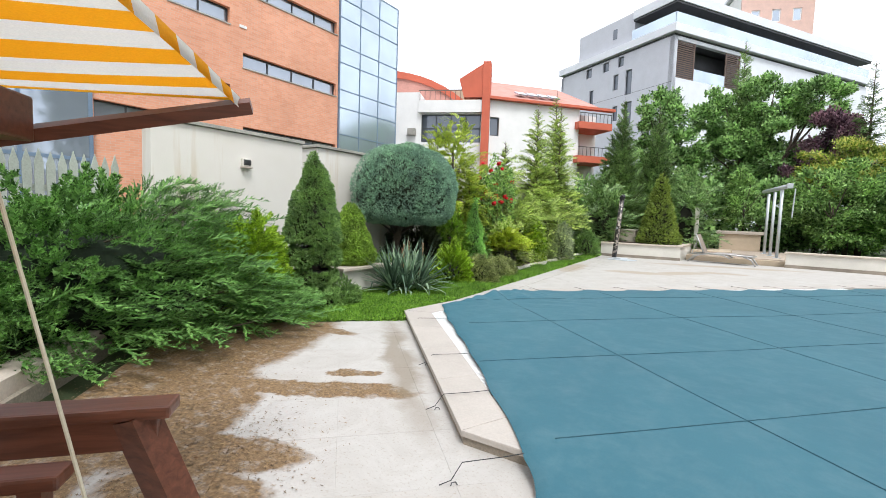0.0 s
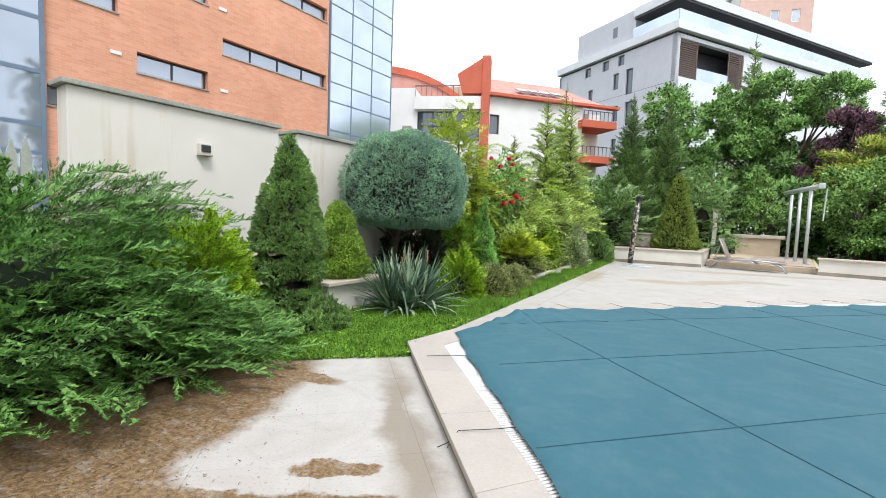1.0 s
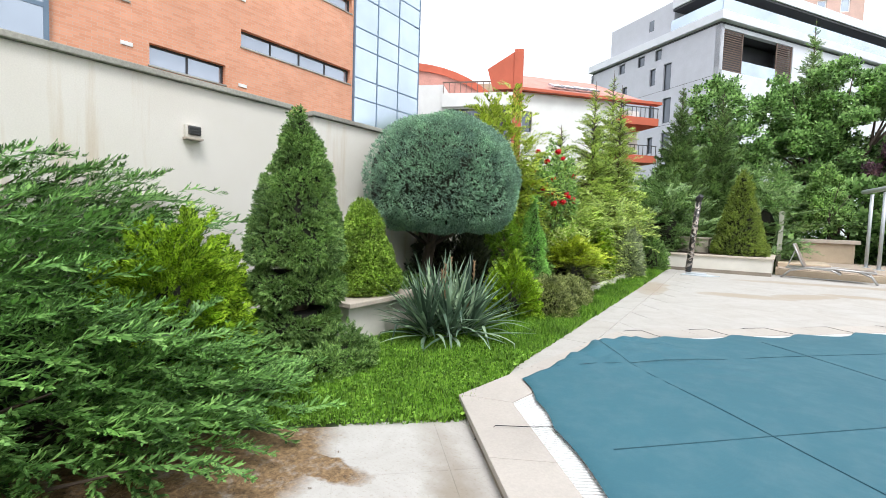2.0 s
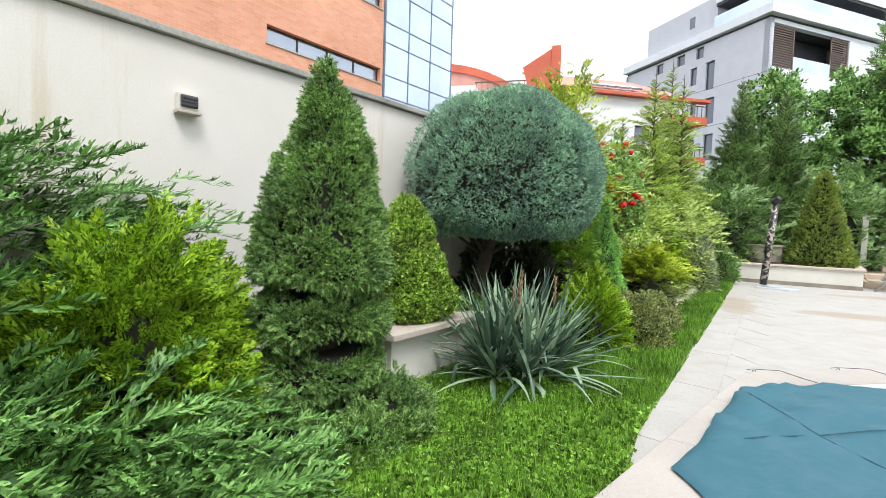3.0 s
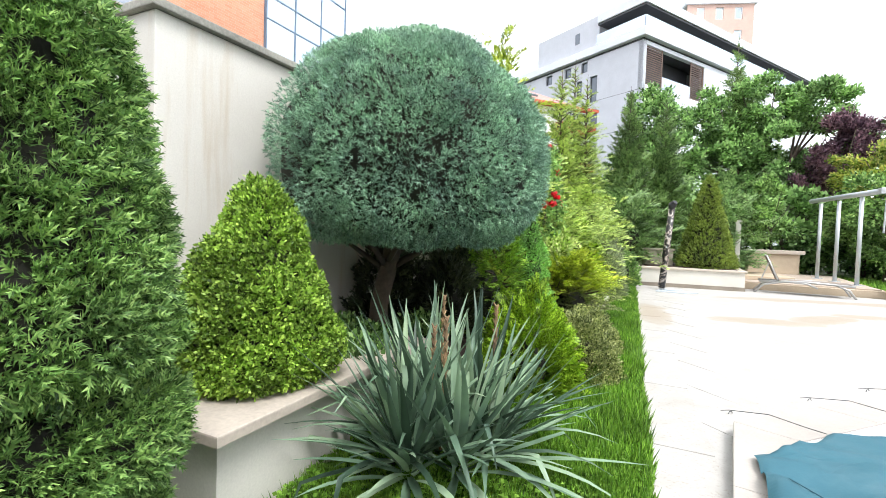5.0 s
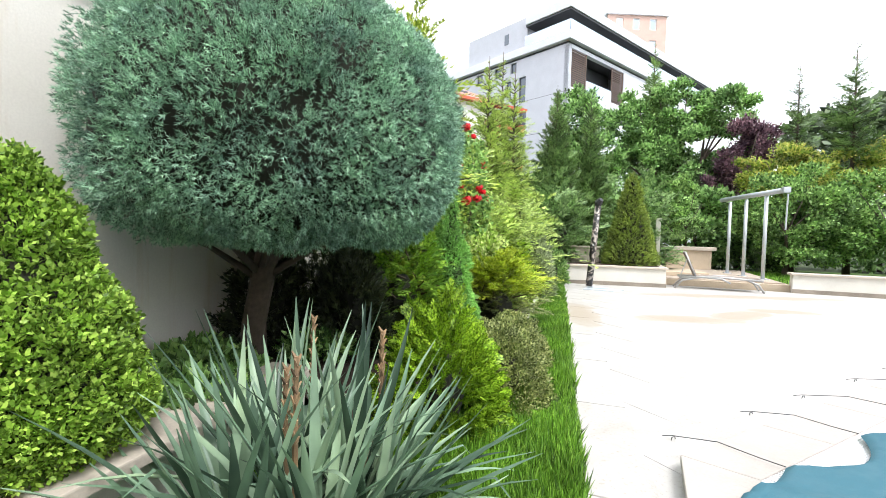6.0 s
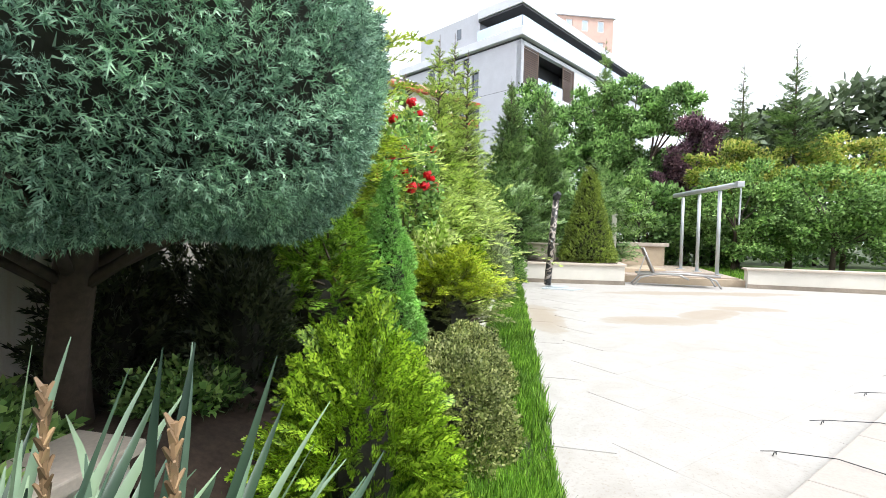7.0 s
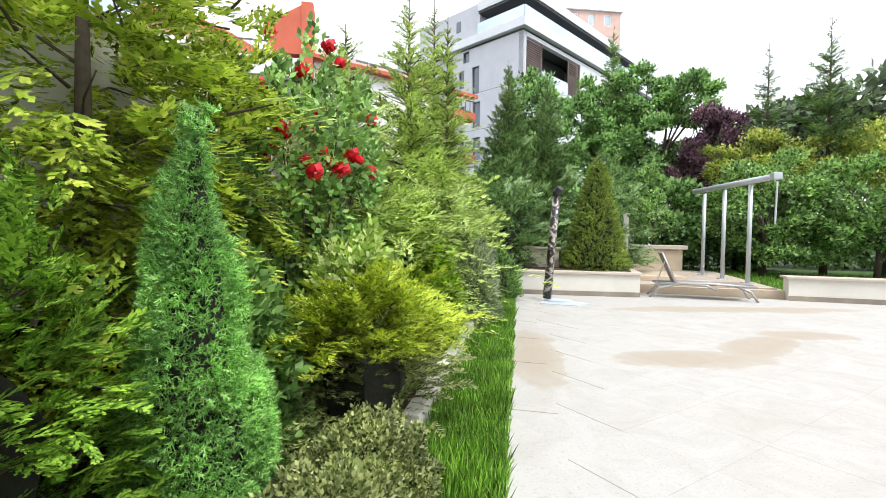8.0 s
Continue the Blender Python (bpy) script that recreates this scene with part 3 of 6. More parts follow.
def clipped_shrub(name, at, profile, sprig, mat, n, size, label, category, trunk=None, rough=0.04, jitter=0.5, depth=0.06, seed=0.0, upward=0.35, keep=None, inner=0.88, group="", tuft=None):
    """A clipped shrub: a skin of sprigs over a solid body coloured as inner shade, on a trunk."""
    ob = thing(name, at, label, category, group)
    p, nn = turned_surface(profile, n, seed, rough)
    p = p - nn * (rng.random(n) ** 2 * depth)[:, None]
    if tuft:
        p, nn = tufts(p, nn, *tuft)
    way = nn + jitter * balls(n) + np.array([0, 0, upward])
    s = size * rng.uniform(0.65, 1.3, n)
    if keep is not None:
        ok = keep(p + np.array(at))
        p, way, s, nn = p[ok], way[ok], s[ok], nn[ok]
    hang("foliage", scatter("foliage", sprig, p, way, nn + 0.6 * balls(len(p)), s), mat, ob)
    mid = np.mean([z for _, z in profile])
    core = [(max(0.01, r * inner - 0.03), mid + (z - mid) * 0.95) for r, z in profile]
    part("core", lathe_bm(core, 20, 0.05, seed), TWIG_SHADE, ob, "solid inner body, dark to stand for shade in the foliage")
    if trunk:
        part("trunk", tube_bm(*trunk), BARK, ob, "rough brown trunk", smooth=True)
    return ob


# ---- ground, patio, pool ----
def setting(name, bm, mat, label, category, **kw):
    return tagged(part(name, bm, mat, **kw), label, category, kind="structure")


def far_ground():
    bm = bmesh.new()
    bmesh.ops.create_grid(bm, x_segments=8, y_segments=8, size=400)
    bmesh.ops.translate(bm, verts=bm.verts, vec=(0, 0, -0.03))
    setting("ground", bm, GROUND, "dark green grassy ground reaching far past the garden", "ground")


far_ground()
EDGE = [(-3.60, 4.75), (-3.86, 6.0), (-4.30, 12.5), (-4.72, 18.3)]
patio = setting("patio", prism_bm([(1.5, -6), (16, -6), (16, 18.8), (0.9, 19.1), (-2.0, 19.4), (-4.76, 18.3), (-4.30, 12.5), (-3.86, 6.0), (-3.63, 4.79), (-4.75, 3.62), (-5.3, 3.0), (-3.4, 0.9), (-6, -2), (-3, -6)], -0.12, -0.003), STONE, "pale beige limestone patio round the pool, stained brown in places", "patio")

POOL = [(-1.38, 2.52), (-3.76, 4.94), (-3.46, 7.72), (4.6, 16.8), (9.0, 12.9), (0.3, 2.55)]


def inset(points, d):
    out = []
    n = len(points)
    for i in range(n):
        p0, p1, p2 = (Vector(points[j % n]) for j in (i - 1, i, i + 1))
        a, b = (p1 - p0).normalized(), (p2 - p1).normalized()
        na, nb = Vector((a.y, -a.x)), Vector((b.y, -b.x))
        k = (na + nb) / (1 + na.dot(nb))
        out.append(tuple(p1 + k * d))
    return out


INNER = inset(POOL, 0.34)
GRATE_IN = inset(POOL, 0.60)
coping = thing("pool_coping", label="pale stone pool coping standing a step above the patio", category="coping", kind="structure")
for i in range(len(POOL)):
    a, b = Vector(POOL[i]), Vector(POOL[(i + 1) % len(POOL)])
    c, d = Vector(INNER[i]), Vector(INNER[(i + 1) % len(POOL)])
    count = max(1, round((b - a).length / 0.85))
    for k in range(count):
        gap = 0.0015 / (b - a).length
        s, e = k / count + gap, (k + 1) / count - gap
        q = [a.lerp(b, s), a.lerp(b, e), c.lerp(d, e), c.lerp(d, s)]
        part("coping_stone", prism_bm([tuple(v) for v in q], 0.055, 0.092, bevel=0.008), COPING, coping)
    q = [a.lerp(c, 0.05), b.lerp(d, 0.05), d, c]
    part("coping_bed", prism_bm([tuple(v) for v in q], -0.1, 0.0545), COPE_SIDE, coping, "dark mortar bed under the coping")

grate = thing("overflow_grate", label="white plastic slatted overflow grate along the pool edge", category="grate", kind="structure")
# Dark channel colour puts the shadow between the slats.
part("channel", prism_bm(INNER, 0.0, 0.03), COPE_SIDE, grate, "channel below the slats, coloured dark as the shadow in the gaps")
slat = bpy.data.meshes.new("slat")
sb = box_bm(-0.0075, 0.0075, 0.0, 1.0, 0.0, 0.014, 0.0)
sb.to_mesh(slat)
sb.free()
slat.materials.append(WHITE_PLASTIC)
far_slats = bmesh.new()
for i in (0, 1, 2, 5):
    a, b = Vector(INNER[i]), Vector(INNER[(i + 1) % 6])
    c, d = Vector(GRATE_IN[i]), Vector(GRATE_IN[(i + 1) % 6])
    n = int((b - a).length / 0.027)
    for k in range(n):
        p, q = a.lerp(b, (k + 0.5) / n), c.lerp(d, (k + 0.5) / n)
        m = Matrix.Translation((p.x, p.y, 0.07)) @ Matrix.Rotation(math.atan2(-(q - p).x, (q - p).y), 4, "Z") @ Matrix.Diagonal((1, (q - p).length, 1, 1))
        if i in (0, 1) and p.y > 3.2:
            hang("slat", slat, WHITE_PLASTIC, grate, matrix=m)
        elif p.y < 13:
            bmesh.ops.create_cube(far_slats, size=1, matrix=m @ Matrix.Translation((0, 0.5, 0.007)) @ Matrix.Diagonal((0.017, 1, 0.014, 1)))
part("more_slats", far_slats, WHITE_PLASTIC, grate)["kind"] = "stuff"


def cover_height(x, y):
    """The cloth rests near the rim, sags a little, and is ruffled at its loose corner."""
    h = 0.115 - 0.012 * math.sin(0.7 * x + 0.3) + 0.01 * noise.noise((x * 0.8, y * 0.8, 0.0))
    if y < 2.52:
        h -= min(0.085, 0.3 * (2.52 - y))
    d = math.hypot(x + 3.35, y - 6.85)
    h += 0.05 * math.exp(-(d / 0.55) ** 2) * (0.7 + noise.noise((x * 4.0, y * 4.0, 3.0)))
    fold = (x + 3.45) * 0.75 + (y - 7.1) * 0.66
    h += 0.035 * math.exp(-(d / 0.7) ** 2) * noise.noise((x * 9.0 - y * 4.0, y * 3.0, 5.0)) + 0.02 * math.exp(-(d / 0.9) ** 2) * math.sin(26 * fold + 6 * noise.noise((x * 3, y * 3, 1.0)))
    return h


def pool_cover():
    """The cloth: a fan of rings from the scalloped rim to the middle of the pool."""
    corners = [(-0.62, 2.0), (-0.95, 2.46), (-2.08, 3.80), (-3.02, 4.84), (-3.55, 5.50), (-3.43, 7.15), (-2.98, 7.72), (-1.2, 9.68), (1.2, 12.3), (4.6, 16.1), (8.2, 12.8), (1.0, 2.0)]
    rim = []
    ties = []
    for i, p in enumerate(corners):
        a, b = Vector(p), Vector(corners[(i + 1) % len(corners)])
        ln = (b - a).length
        n = max(2, int(ln / 0.07))
        bays = max(1, round(ln / 0.95))
        side = Vector(((b - a).y, -(b - a).x)).normalized()
        for k in range(n):
            s = k / n
            dip = 0.17 * abs(math.sin(math.pi * s * bays)) if i in (6, 7, 8) else 0.022 * abs(math.sin(math.pi * s * 2))
            rim.append(a.lerp(b, s) + side * dip)
        if i in (1, 2, 3, 6, 7, 8):
            for k in range(bays):
                ties.append((a.lerp(b, k / bays), -side))
    mid = Vector((2.2, 8.6))
    bm = bmesh.new()
    rings = []
    for w in (0.0, 0.006, 0.012, 0.02, 0.03, 0.042, 0.055, 0.07, 0.085, 0.1, 0.12, 0.16, 0.21, 0.27, 0.35, 0.45, 0.56, 0.68, 0.8, 0.92):
        ring = []
        for p in rim:
            q = p.lerp(mid, w)
            z = cover_height(q.x, q.y) - (0.016 if w == 0 else 0.0)
            ring.append(bm.verts.new((q.x, q.y, z)))
        rings.append(ring)
    n = len(rim)
    for a, b in zip(rings, rings[1:]):
        for k in range(n):
            bm.faces.new((a[k], a[(k + 1) % n], b[(k + 1) % n], b[k]))
    bm.faces.new(rings[-1])
    bmesh.ops.recalc_face_normals(bm, faces=bm.faces)
    ob = thing("pool_cover", label="teal fabric pool cover stretched over the pool", category="pool cover")
    part("cloth", bm, COVER, ob, smooth=True)
    along, across = Vector((0.667, 0.745)), Vector((0.745, -0.667))
    start = Vector((-3.05, 6.35))
    for k in range(4):
        pts = []
        for j in range(40):
            q = start + across * (1.35 * k) + along * (-1.6 + 0.34 * j)
            if inside(q, corners):
                pts.append((q.x, q.y, cover_height(q.x, q.y) + 0.003))
        if len(pts) > 2:
            part("seam", tube_bm(pts, 0.003, 5), SEAM, ob, "darker sewn seam")
    for k in range(6):
        pts = []
        for j in range(40):
            q = start + along * (0.1 + 1.9 * k) + across * (-0.5 + 0.17 * j)
            if inside(q, corners):
                pts.append((q.x, q.y, cover_height(q.x, q.y) + 0.003))
        if len(pts) > 2:
            part("seam", tube_bm(pts, 0.0025, 5), SEAM, ob, "darker sewn seam")
    for p, out_way in ties:
        reach = 0.62 if p.y > 7 else 0.40
        end = p + out_way * reach
        jog = Vector((-out_way.y, out_way.x)) * random.uniform(-0.12, 0.12)
        pts = [(p.x, p.y, 0.115), (*(p + out_way * 0.12 + jog * 0.2), 0.108), (*(p + out_way * 0.34 + jog * 0.6), 0.104), (*(end + jog), 0.03), (*(end + jog + out_way * 0.06), 0.006)]
        part("tie_cord", tube_bm(pts, 0.0026, 5), CORD, ob, "thin black elastic tie cord")
        e = end + jog
        part("hook", tube_bm([(e.x, e.y, 0.0), (e.x + 0.004, e.y, 0.018), (e.x + 0.02, e.y + 0.012, 0.022), (e.x + 0.026, e.y + 0.02, 0.006)], 0.0035, 5), LAMP_GREY, ob, "small metal anchor hook")


def inside(p, points):
    odd = False
    n = len(points)
    for i in range(n):
        (x0, y0), (x1, y1) = points[i], points[(i + 1) % n]
        if (y0 > p[1]) != (y1 > p[1]) and p[0] < (x1 - x0) * (p[1] - y0) / (y1 - y0) + x0:
            odd = not odd
    return odd


SEAM = plain("dark_teal_seam", (0.026, 0.098, 0.130), 0.7)
pool_cover()

# ---- garden wall, raised bed, fence ----
wall_a = setting("wall_west", box_bm(-6.85, -6.6, 3.12, 5.55, -0.1, 2.5, 0.01), WALL, "tall cream rendered garden wall with faint rain stains", "wall")
part("cap", box_bm(-6.90, -6.555, 3.07, 5.57, 2.503, 2.555, 0.008), CAP, wall_a, "grey stone wall cap")
wall_n = setting("wall_niche", box_bm(-6.98, -6.76, 5.552, 5.898, -0.1, 1.98, 0.004), WALL, "lower rendered wall at the back of a recess", "wall")
part("cap", box_bm(-7.0, -6.72, 5.572, 5.855, 1.983, 2.035, 0.006), CAP, wall_n, "grey stone wall cap")
wall_b = setting("wall_west_far", box_bm(-7.19, -6.62, 5.9, 20.0, -0.1, 2.5, 0.01), WALL, "tall cream rendered garden wall behind the shrubs", "wall")
part("cap", box_bm(-7.22, -6.575, 5.86, 20.0, 2.503, 2.555, 0.008), CAP, wall_b, "grey stone wall cap")

# Two unseen walls, added to hold low sky light off the garden.
south = setting("wall_south", box_bm(-12, 22, -10.3, -10.0, -0.1, 7.5), PLANTER, "plain cream unseen wall added to block low sky light", "wall")
east = setting("wall_east", box_bm(21.7, 22.0, -10, 14, -0.1, 7.5), PLANTER, "plain cream unseen wall added to block low sky light", "wall")
lamp = thing("wall_lamp", (-6.598, 4.46, 2.0), "square cream wall lamp with a grey louvred front", "wall lamp")
part("housing", box_bm(0.0, 0.06, -0.07, 0.07, 0.0, 0.125, 0.01), PLANTER, lamp)
part("front", box_bm(0.058, 0.08, -0.055, 0.06, 0.025, 0.11, 0.01), LAMP_GREY, lamp, "dark grey lamp front")
for k in range(3):
    part("louvre", box_bm(0.078, 0.086, -0.05, 0.055, 0.036 + 0.024 * k, 0.048 + 0.024 * k), LAMP_GREY, lamp)
part("ledge", box_bm(0.0, 0.09, -0.078, 0.078, -0.02, 0.0, 0.005), PLANTER_CAP, lamp)

meter = thing("meter_box", (-6.759, 5.69, 0.55), "pale grey metal meter box fixed to the wall", "meter box")
part("case", box_bm(0.0, 0.11, -0.11, 0.11, 0.0, 0.30, 0.008), BOX_GREY, meter)
part("door", box_bm(0.111, 0.122, -0.09, 0.09, 0.025, 0.275, 0.004), BOX_GREY, meter)
part("rim", box_bm(0.0, 0.135, -0.12, 0.12, 0.301, 0.315, 0.003), WHITE_PLASTIC, meter)

bed = thing("raised_bed", label="white rendered raised planter with a pale stone cap", category="planter", kind="structure")
part("planter_wall", prism_bm([(-7.18, 5.47), (-5.47, 5.47), (-5.54, 7.3), (-5.72, 7.3), (-5.65, 5.66), (-7.18, 5.66)], -0.1, 0.40), PLANTER, bed)
part("cap", prism_bm([(-7.18, 5.40), (-5.38, 5.40), (-5.47, 7.3), (-5.77, 7.3), (-5.69, 5.69), (-7.18, 5.69)], 0.402, 0.447, bevel=0.008), PLANTER_CAP, bed, "pale beige stone planter cap")
part("soil", prism_bm([(-7.18, 5.67), (-5.66, 5.67), (-5.73, 7.3), (-5.79, 9.3), (-5.9, 20), (-7.18, 20)], -0.1, 0.33), SOIL, bed, "dark bark-strewn soil")
bank = bmesh.new()
quad = [bank.verts.new(v) for v in ((-5.70, 7.31, 0.33), (-5.05, 7.31, -0.01), (-5.0, 10.6, -0.01), (-5.85, 10.6, 0.33))]
bank.faces.new(quad)
bmesh.ops.subdivide_edges(bank, edges=bank.edges, cuts=12, use_grid_fill=True)
for v in bank.verts:
    v.co.z += 0.025 * noise.noise(v.co * 3.0)
bmesh.ops.recalc_face_normals(bank, faces=bank.faces)
part("bank", bank, SOIL, bed, "sloping dark soil bank")
kerb = thing("bed_kerb", label="low white rendered kerb between lawn and shrubs", category="kerb", kind="structure")
for k in range(8):
    t0, t1 = k / 8 + 0.0006, (k + 1) / 8 - 0.0006
    a, b = Vector((-4.72, 10.6)).lerp(Vector((-5.15, 18.0)), t0), Vector((-4.72, 10.6)).lerp(Vector((-5.15, 18.0)), t1)
    part("kerb_block", prism_bm([(a.x, a.y), (b.x, b.y), (b.x - 0.12, b.y), (a.x - 0.12, a.y)], -0.05, 0.13, bevel=0.01), PLANTER, kerb)
part("soil", prism_bm([(-4.84, 10.6), (-5.27, 18.0), (-6.6, 18.0), (-5.9, 9.3)], -0.05, 0.10), SOIL, kerb, "dark soil under the shrubs")

low = thing("low_bed_wall", label="low cream stone wall edging the juniper bed", category="wall", kind="structure")
part("wall", prism_bm([(-3.35, 0.55), (-4.95, 2.0), (-5.1, 1.85), (-3.5, 0.4)], -0.1, 0.22), PLANTER_CAP, low)
part("plinth", prism_bm([(-3.31, 0.58), (-4.92, 2.04), (-4.95, 2.0), (-3.35, 0.55)], -0.1, 0.1), COPE_SIDE, low, "darker plinth course")
part("soil", prism_bm([(-3.5, 0.4), (-5.1, 1.85), (-5.0, 3.3), (-6.6, 3.3), (-9, 1), (-6, -2)], -0.1, 0.06), SOIL, low, "brown soil under the juniper")

fence = thing("picket_fence", label="faded pale green wooden picket fence beside the wall", category="fence")
pk = bpy.data.meshes.new("picket")
pb = prism_bm([(-0.045, 0), (0.045, 0), (0.045, 1.85), (0.0, 2.02), (-0.045, 1.85)], 0.0, 0.022)
pb.to_mesh(pk)
pb.free()
for k in range(44):
    hang("picket", pk, PICKET, fence, matrix=pose(-7.5 + 0.004 * random.random(), 3.04 - 0.118 * k, random.uniform(-0.02, 0.02), 90, 0, 90 + random.uniform(-1.5, 1.5)))
for z in (0.5, 1.5):
    part("rail", box_bm(-7.56, -7.505, -2.2, 3.1, z, z + 0.08, 0.006), PICKET, fence)


# ---- swing seat with striped canopy ----
def swing_seat():
    ob = thing("garden_swing", (-1.72, 1.06, 0), "red-brown stained wooden garden swing with a striped canopy", "swing seat", turn=48)
    # here x points to the front of the swing and y to its far side; the near frame stands at y = -1.95
    for y in (0.0, -1.95):
        part("armrest", box_bm(-0.85, 0.0, y - 0.06, y + 0.07, 0.62, 0.665, 0.012), SWING_WOOD, ob)
        part("rail", box_bm(-0.86, -0.05, y - 0.025, y + 0.035, 0.50, 0.62, 0.006), SWING_WOOD, ob)
        part("leg", tube_bm([(-0.13, y, 0.62), (0.10, y, 0.0)], 0.075, 4), SWING_WOOD, ob)
        part("leg", tube_bm([(-0.66, y, 1.60), (-1.30, y, 0.0)], 0.07, 4), SWING_WOOD, ob)
        part("upright", tube_bm([(-0.94, y, 0.0), (-0.56, y, 1.72)], 0.068, 4), SWING_WOOD, ob)
        part("canopy_arm", tube_bm([(0.22, y + 0.24, 1.78), (-0.6, y + 0.24, 1.60), (-1.1, y + 0.24, 1.49)], 0.036, 4), SWING_WOOD, ob)
        part("block", box_bm(-0.76, -0.51, y - 0.06, y + 0.21, 1.58, 1.74, 0.01), SWING_WOOD, ob)
        part("hanging_rod", tube_bm([(-0.36, y - 0.35, 1.66), (-0.08, y - 0.35, 0.30)], 0.0055, 6), ROPE, ob, "pale metal hanging rod")
    part("beam", box_bm(-0.70, -0.58, -2.1, 0.06, 1.61, 1.72, 0.01), SWING_WOOD, ob)
    for y in (-0.25, -1.70):
        part("seat_arm", box_bm(-0.80, -0.22, y - 0.05, y + 0.05, 0.53, 0.575, 0.01), SWING_WOOD, ob)
        part("seat_post", box_bm(-0.33, -0.27, y - 0.03, y + 0.03, 0.35, 0.53), SWING_WOOD, ob)
    for k in range(7):
        part("seat_slat", box_bm(-0.82 + 0.08 * k, -0.75 + 0.08 * k, -1.76, -0.20, 0.33, 0.355, 0.004), SWING_WOOD, ob)
    bm = bmesh.new()
    rows = []
    for i in range(30):
        y = 0.32 - 2.4 * i / 29
        row = []
        for j in range(16):
            x = 0.175 - 0.085 * i / 11.6 - 1.5 * j / 15
            z = 1.815 + 0.03 * (x - 0.17) - 0.025 * math.sin(math.pi * j / 15) * (0.5 + 0.5 * math.cos(8 * y)) + 0.03 * math.sin(math.pi * min(1, (0.32 - y) / 2.4))
            row.append(bm.verts.new((x, y, z)))
        rows.append(row)
    for a, b in zip(rows, rows[1:]):
        for k in range(15):
            bm.faces.new((a[k], a[k + 1], b[k + 1], b[k]))
    hem = [bm.verts.new((r[0].co.x + 0.012, r[0].co.y, r[0].co.z - 0.055)) for r in rows]
    for k in range(29):
        bm.faces.new((rows[k][0], rows[k + 1][0], hem[k + 1], hem[k]))
    bmesh.ops.solidify(bm, geom=bm.faces, thickness=0.004)
    # the stripes follow the cloth's local x, which runs across the swing here
    cloth = part("canopy", bm, STRIPE, ob, "yellow and white striped cloth canopy", smooth=True)
    return ob


swing_seat()


# ---- clipped shrubs of the near bed ----
def cone_topiary():
    ob = thing("tiered_yew", (-5.39, 4.765, 0), "dark green yew clipped into a tall cone over two flat tiers", "topiary")
    tiers = [
        ("crown", [(0.02, 2.21), (0.086, 2.077), (0.18, 1.85), (0.295, 1.488), (0.38, 1.155), (0.413, 0.993), (0.40, 0.917), (0.266, 0.884)], 20000),
        ("tier", [(0.23, 0.815), (0.365, 0.805), (0.41, 0.70), (0.375, 0.59), (0.23, 0.57)], 9000),
        ("tier", [(0.21, 0.495), (0.34, 0.487), (0.38, 0.39), (0.345, 0.29), (0.19, 0.27)], 8000),
    ]
    for name, prof, n in tiers:
        prof = smooth_profile(prof)[::-1]
        p, nn = turned_surface(prof, n, 2.0, 0.035, 8.0)
        p = p - nn * (rng.random(n) ** 2 * 0.05)[:, None]
        ok = (p[:, 0] > -0.18) | (rng.random(n) < 0.25)
        p, nn = p[ok], nn[ok]
        n = len(p)
        p, flared = tufts(p, nn, 7, 0.015)
        way = flared + 0.3 * balls(n) + np.array([0, 0, 0.05])
        p[:, 0] += 0.03 * (p[:, 2] - 0.5)
        hang(name, scatter(name, YEW_SPRIG, p, way, nn + 0.5 * balls(n), 0.044 * rng.uniform(0.6, 1.35, n)), YEW, ob)
        body = lathe_bm([(max(0.01, r - 0.05), z) for r, z in prof], 20, 0.04)
        for v in body.verts:
            v.co.x += 0.03 * (v.co.z - 0.5)
        part("core", body, TWIG_SHADE, ob, "solid inner body, dark to stand for shade in the foliage")
    part("trunk", tube_bm([(0, 0, 0), (0, 0, 0.5), (0.02, 0.01, 1.2), (0.05, 0, 2.05)], [0.14, 0.12, 0.06, 0.015], 10), BARK, ob, "rough brown trunk", smooth=True)


cone_topiary()
skirt = smooth_profile([(0.01, 0.30), (0.2, 0.27), (0.36, 0.19), (0.42, 0.08), (0.38, 0.0)])[::-1]
clipped_shrub("low_yew", (-5.14, 4.93, 0), [(r * 1.05, z * 0.66) for r, z in skirt], YEW_SPRIG, YEW, 6500, 0.055, "low spreading dark green yew at the foot of the topiary", "shrub", rough=0.2, inner=0.7, tuft=(8, 0.03, 1.0))
clipped_shrub("low_yew", (-5.40, 4.42, 0), [(r * 0.85, z * 0.62) for r, z in skirt], YEW_SPRIG, YEW, 2600, 0.05, "low spreading dark green yew at the foot of the topiary", "shrub", rough=0.11)

box_prof = smooth_profile([(0.02, 1.06), (0.13, 0.97), (0.25, 0.76), (0.38, 0.48), (0.455, 0.24), (0.44, 0.09), (0.30, 0.0)])[::-1]
clipped_shrub("boxwood_cone", (-5.86, 6.01, 0.42), [(r * 0.92, z) for r, z in box_prof], BOX_SPRIG, BOXWOOD, 14500, 0.042, "yellow-green boxwood clipped to a cone in the planter", "topiary", trunk=([(0, 0, -0.08), (0, 0, 0.5)], [0.04, 0.03], 8), rough=0.035, depth=0.09, jitter=0.75, upward=0.45)


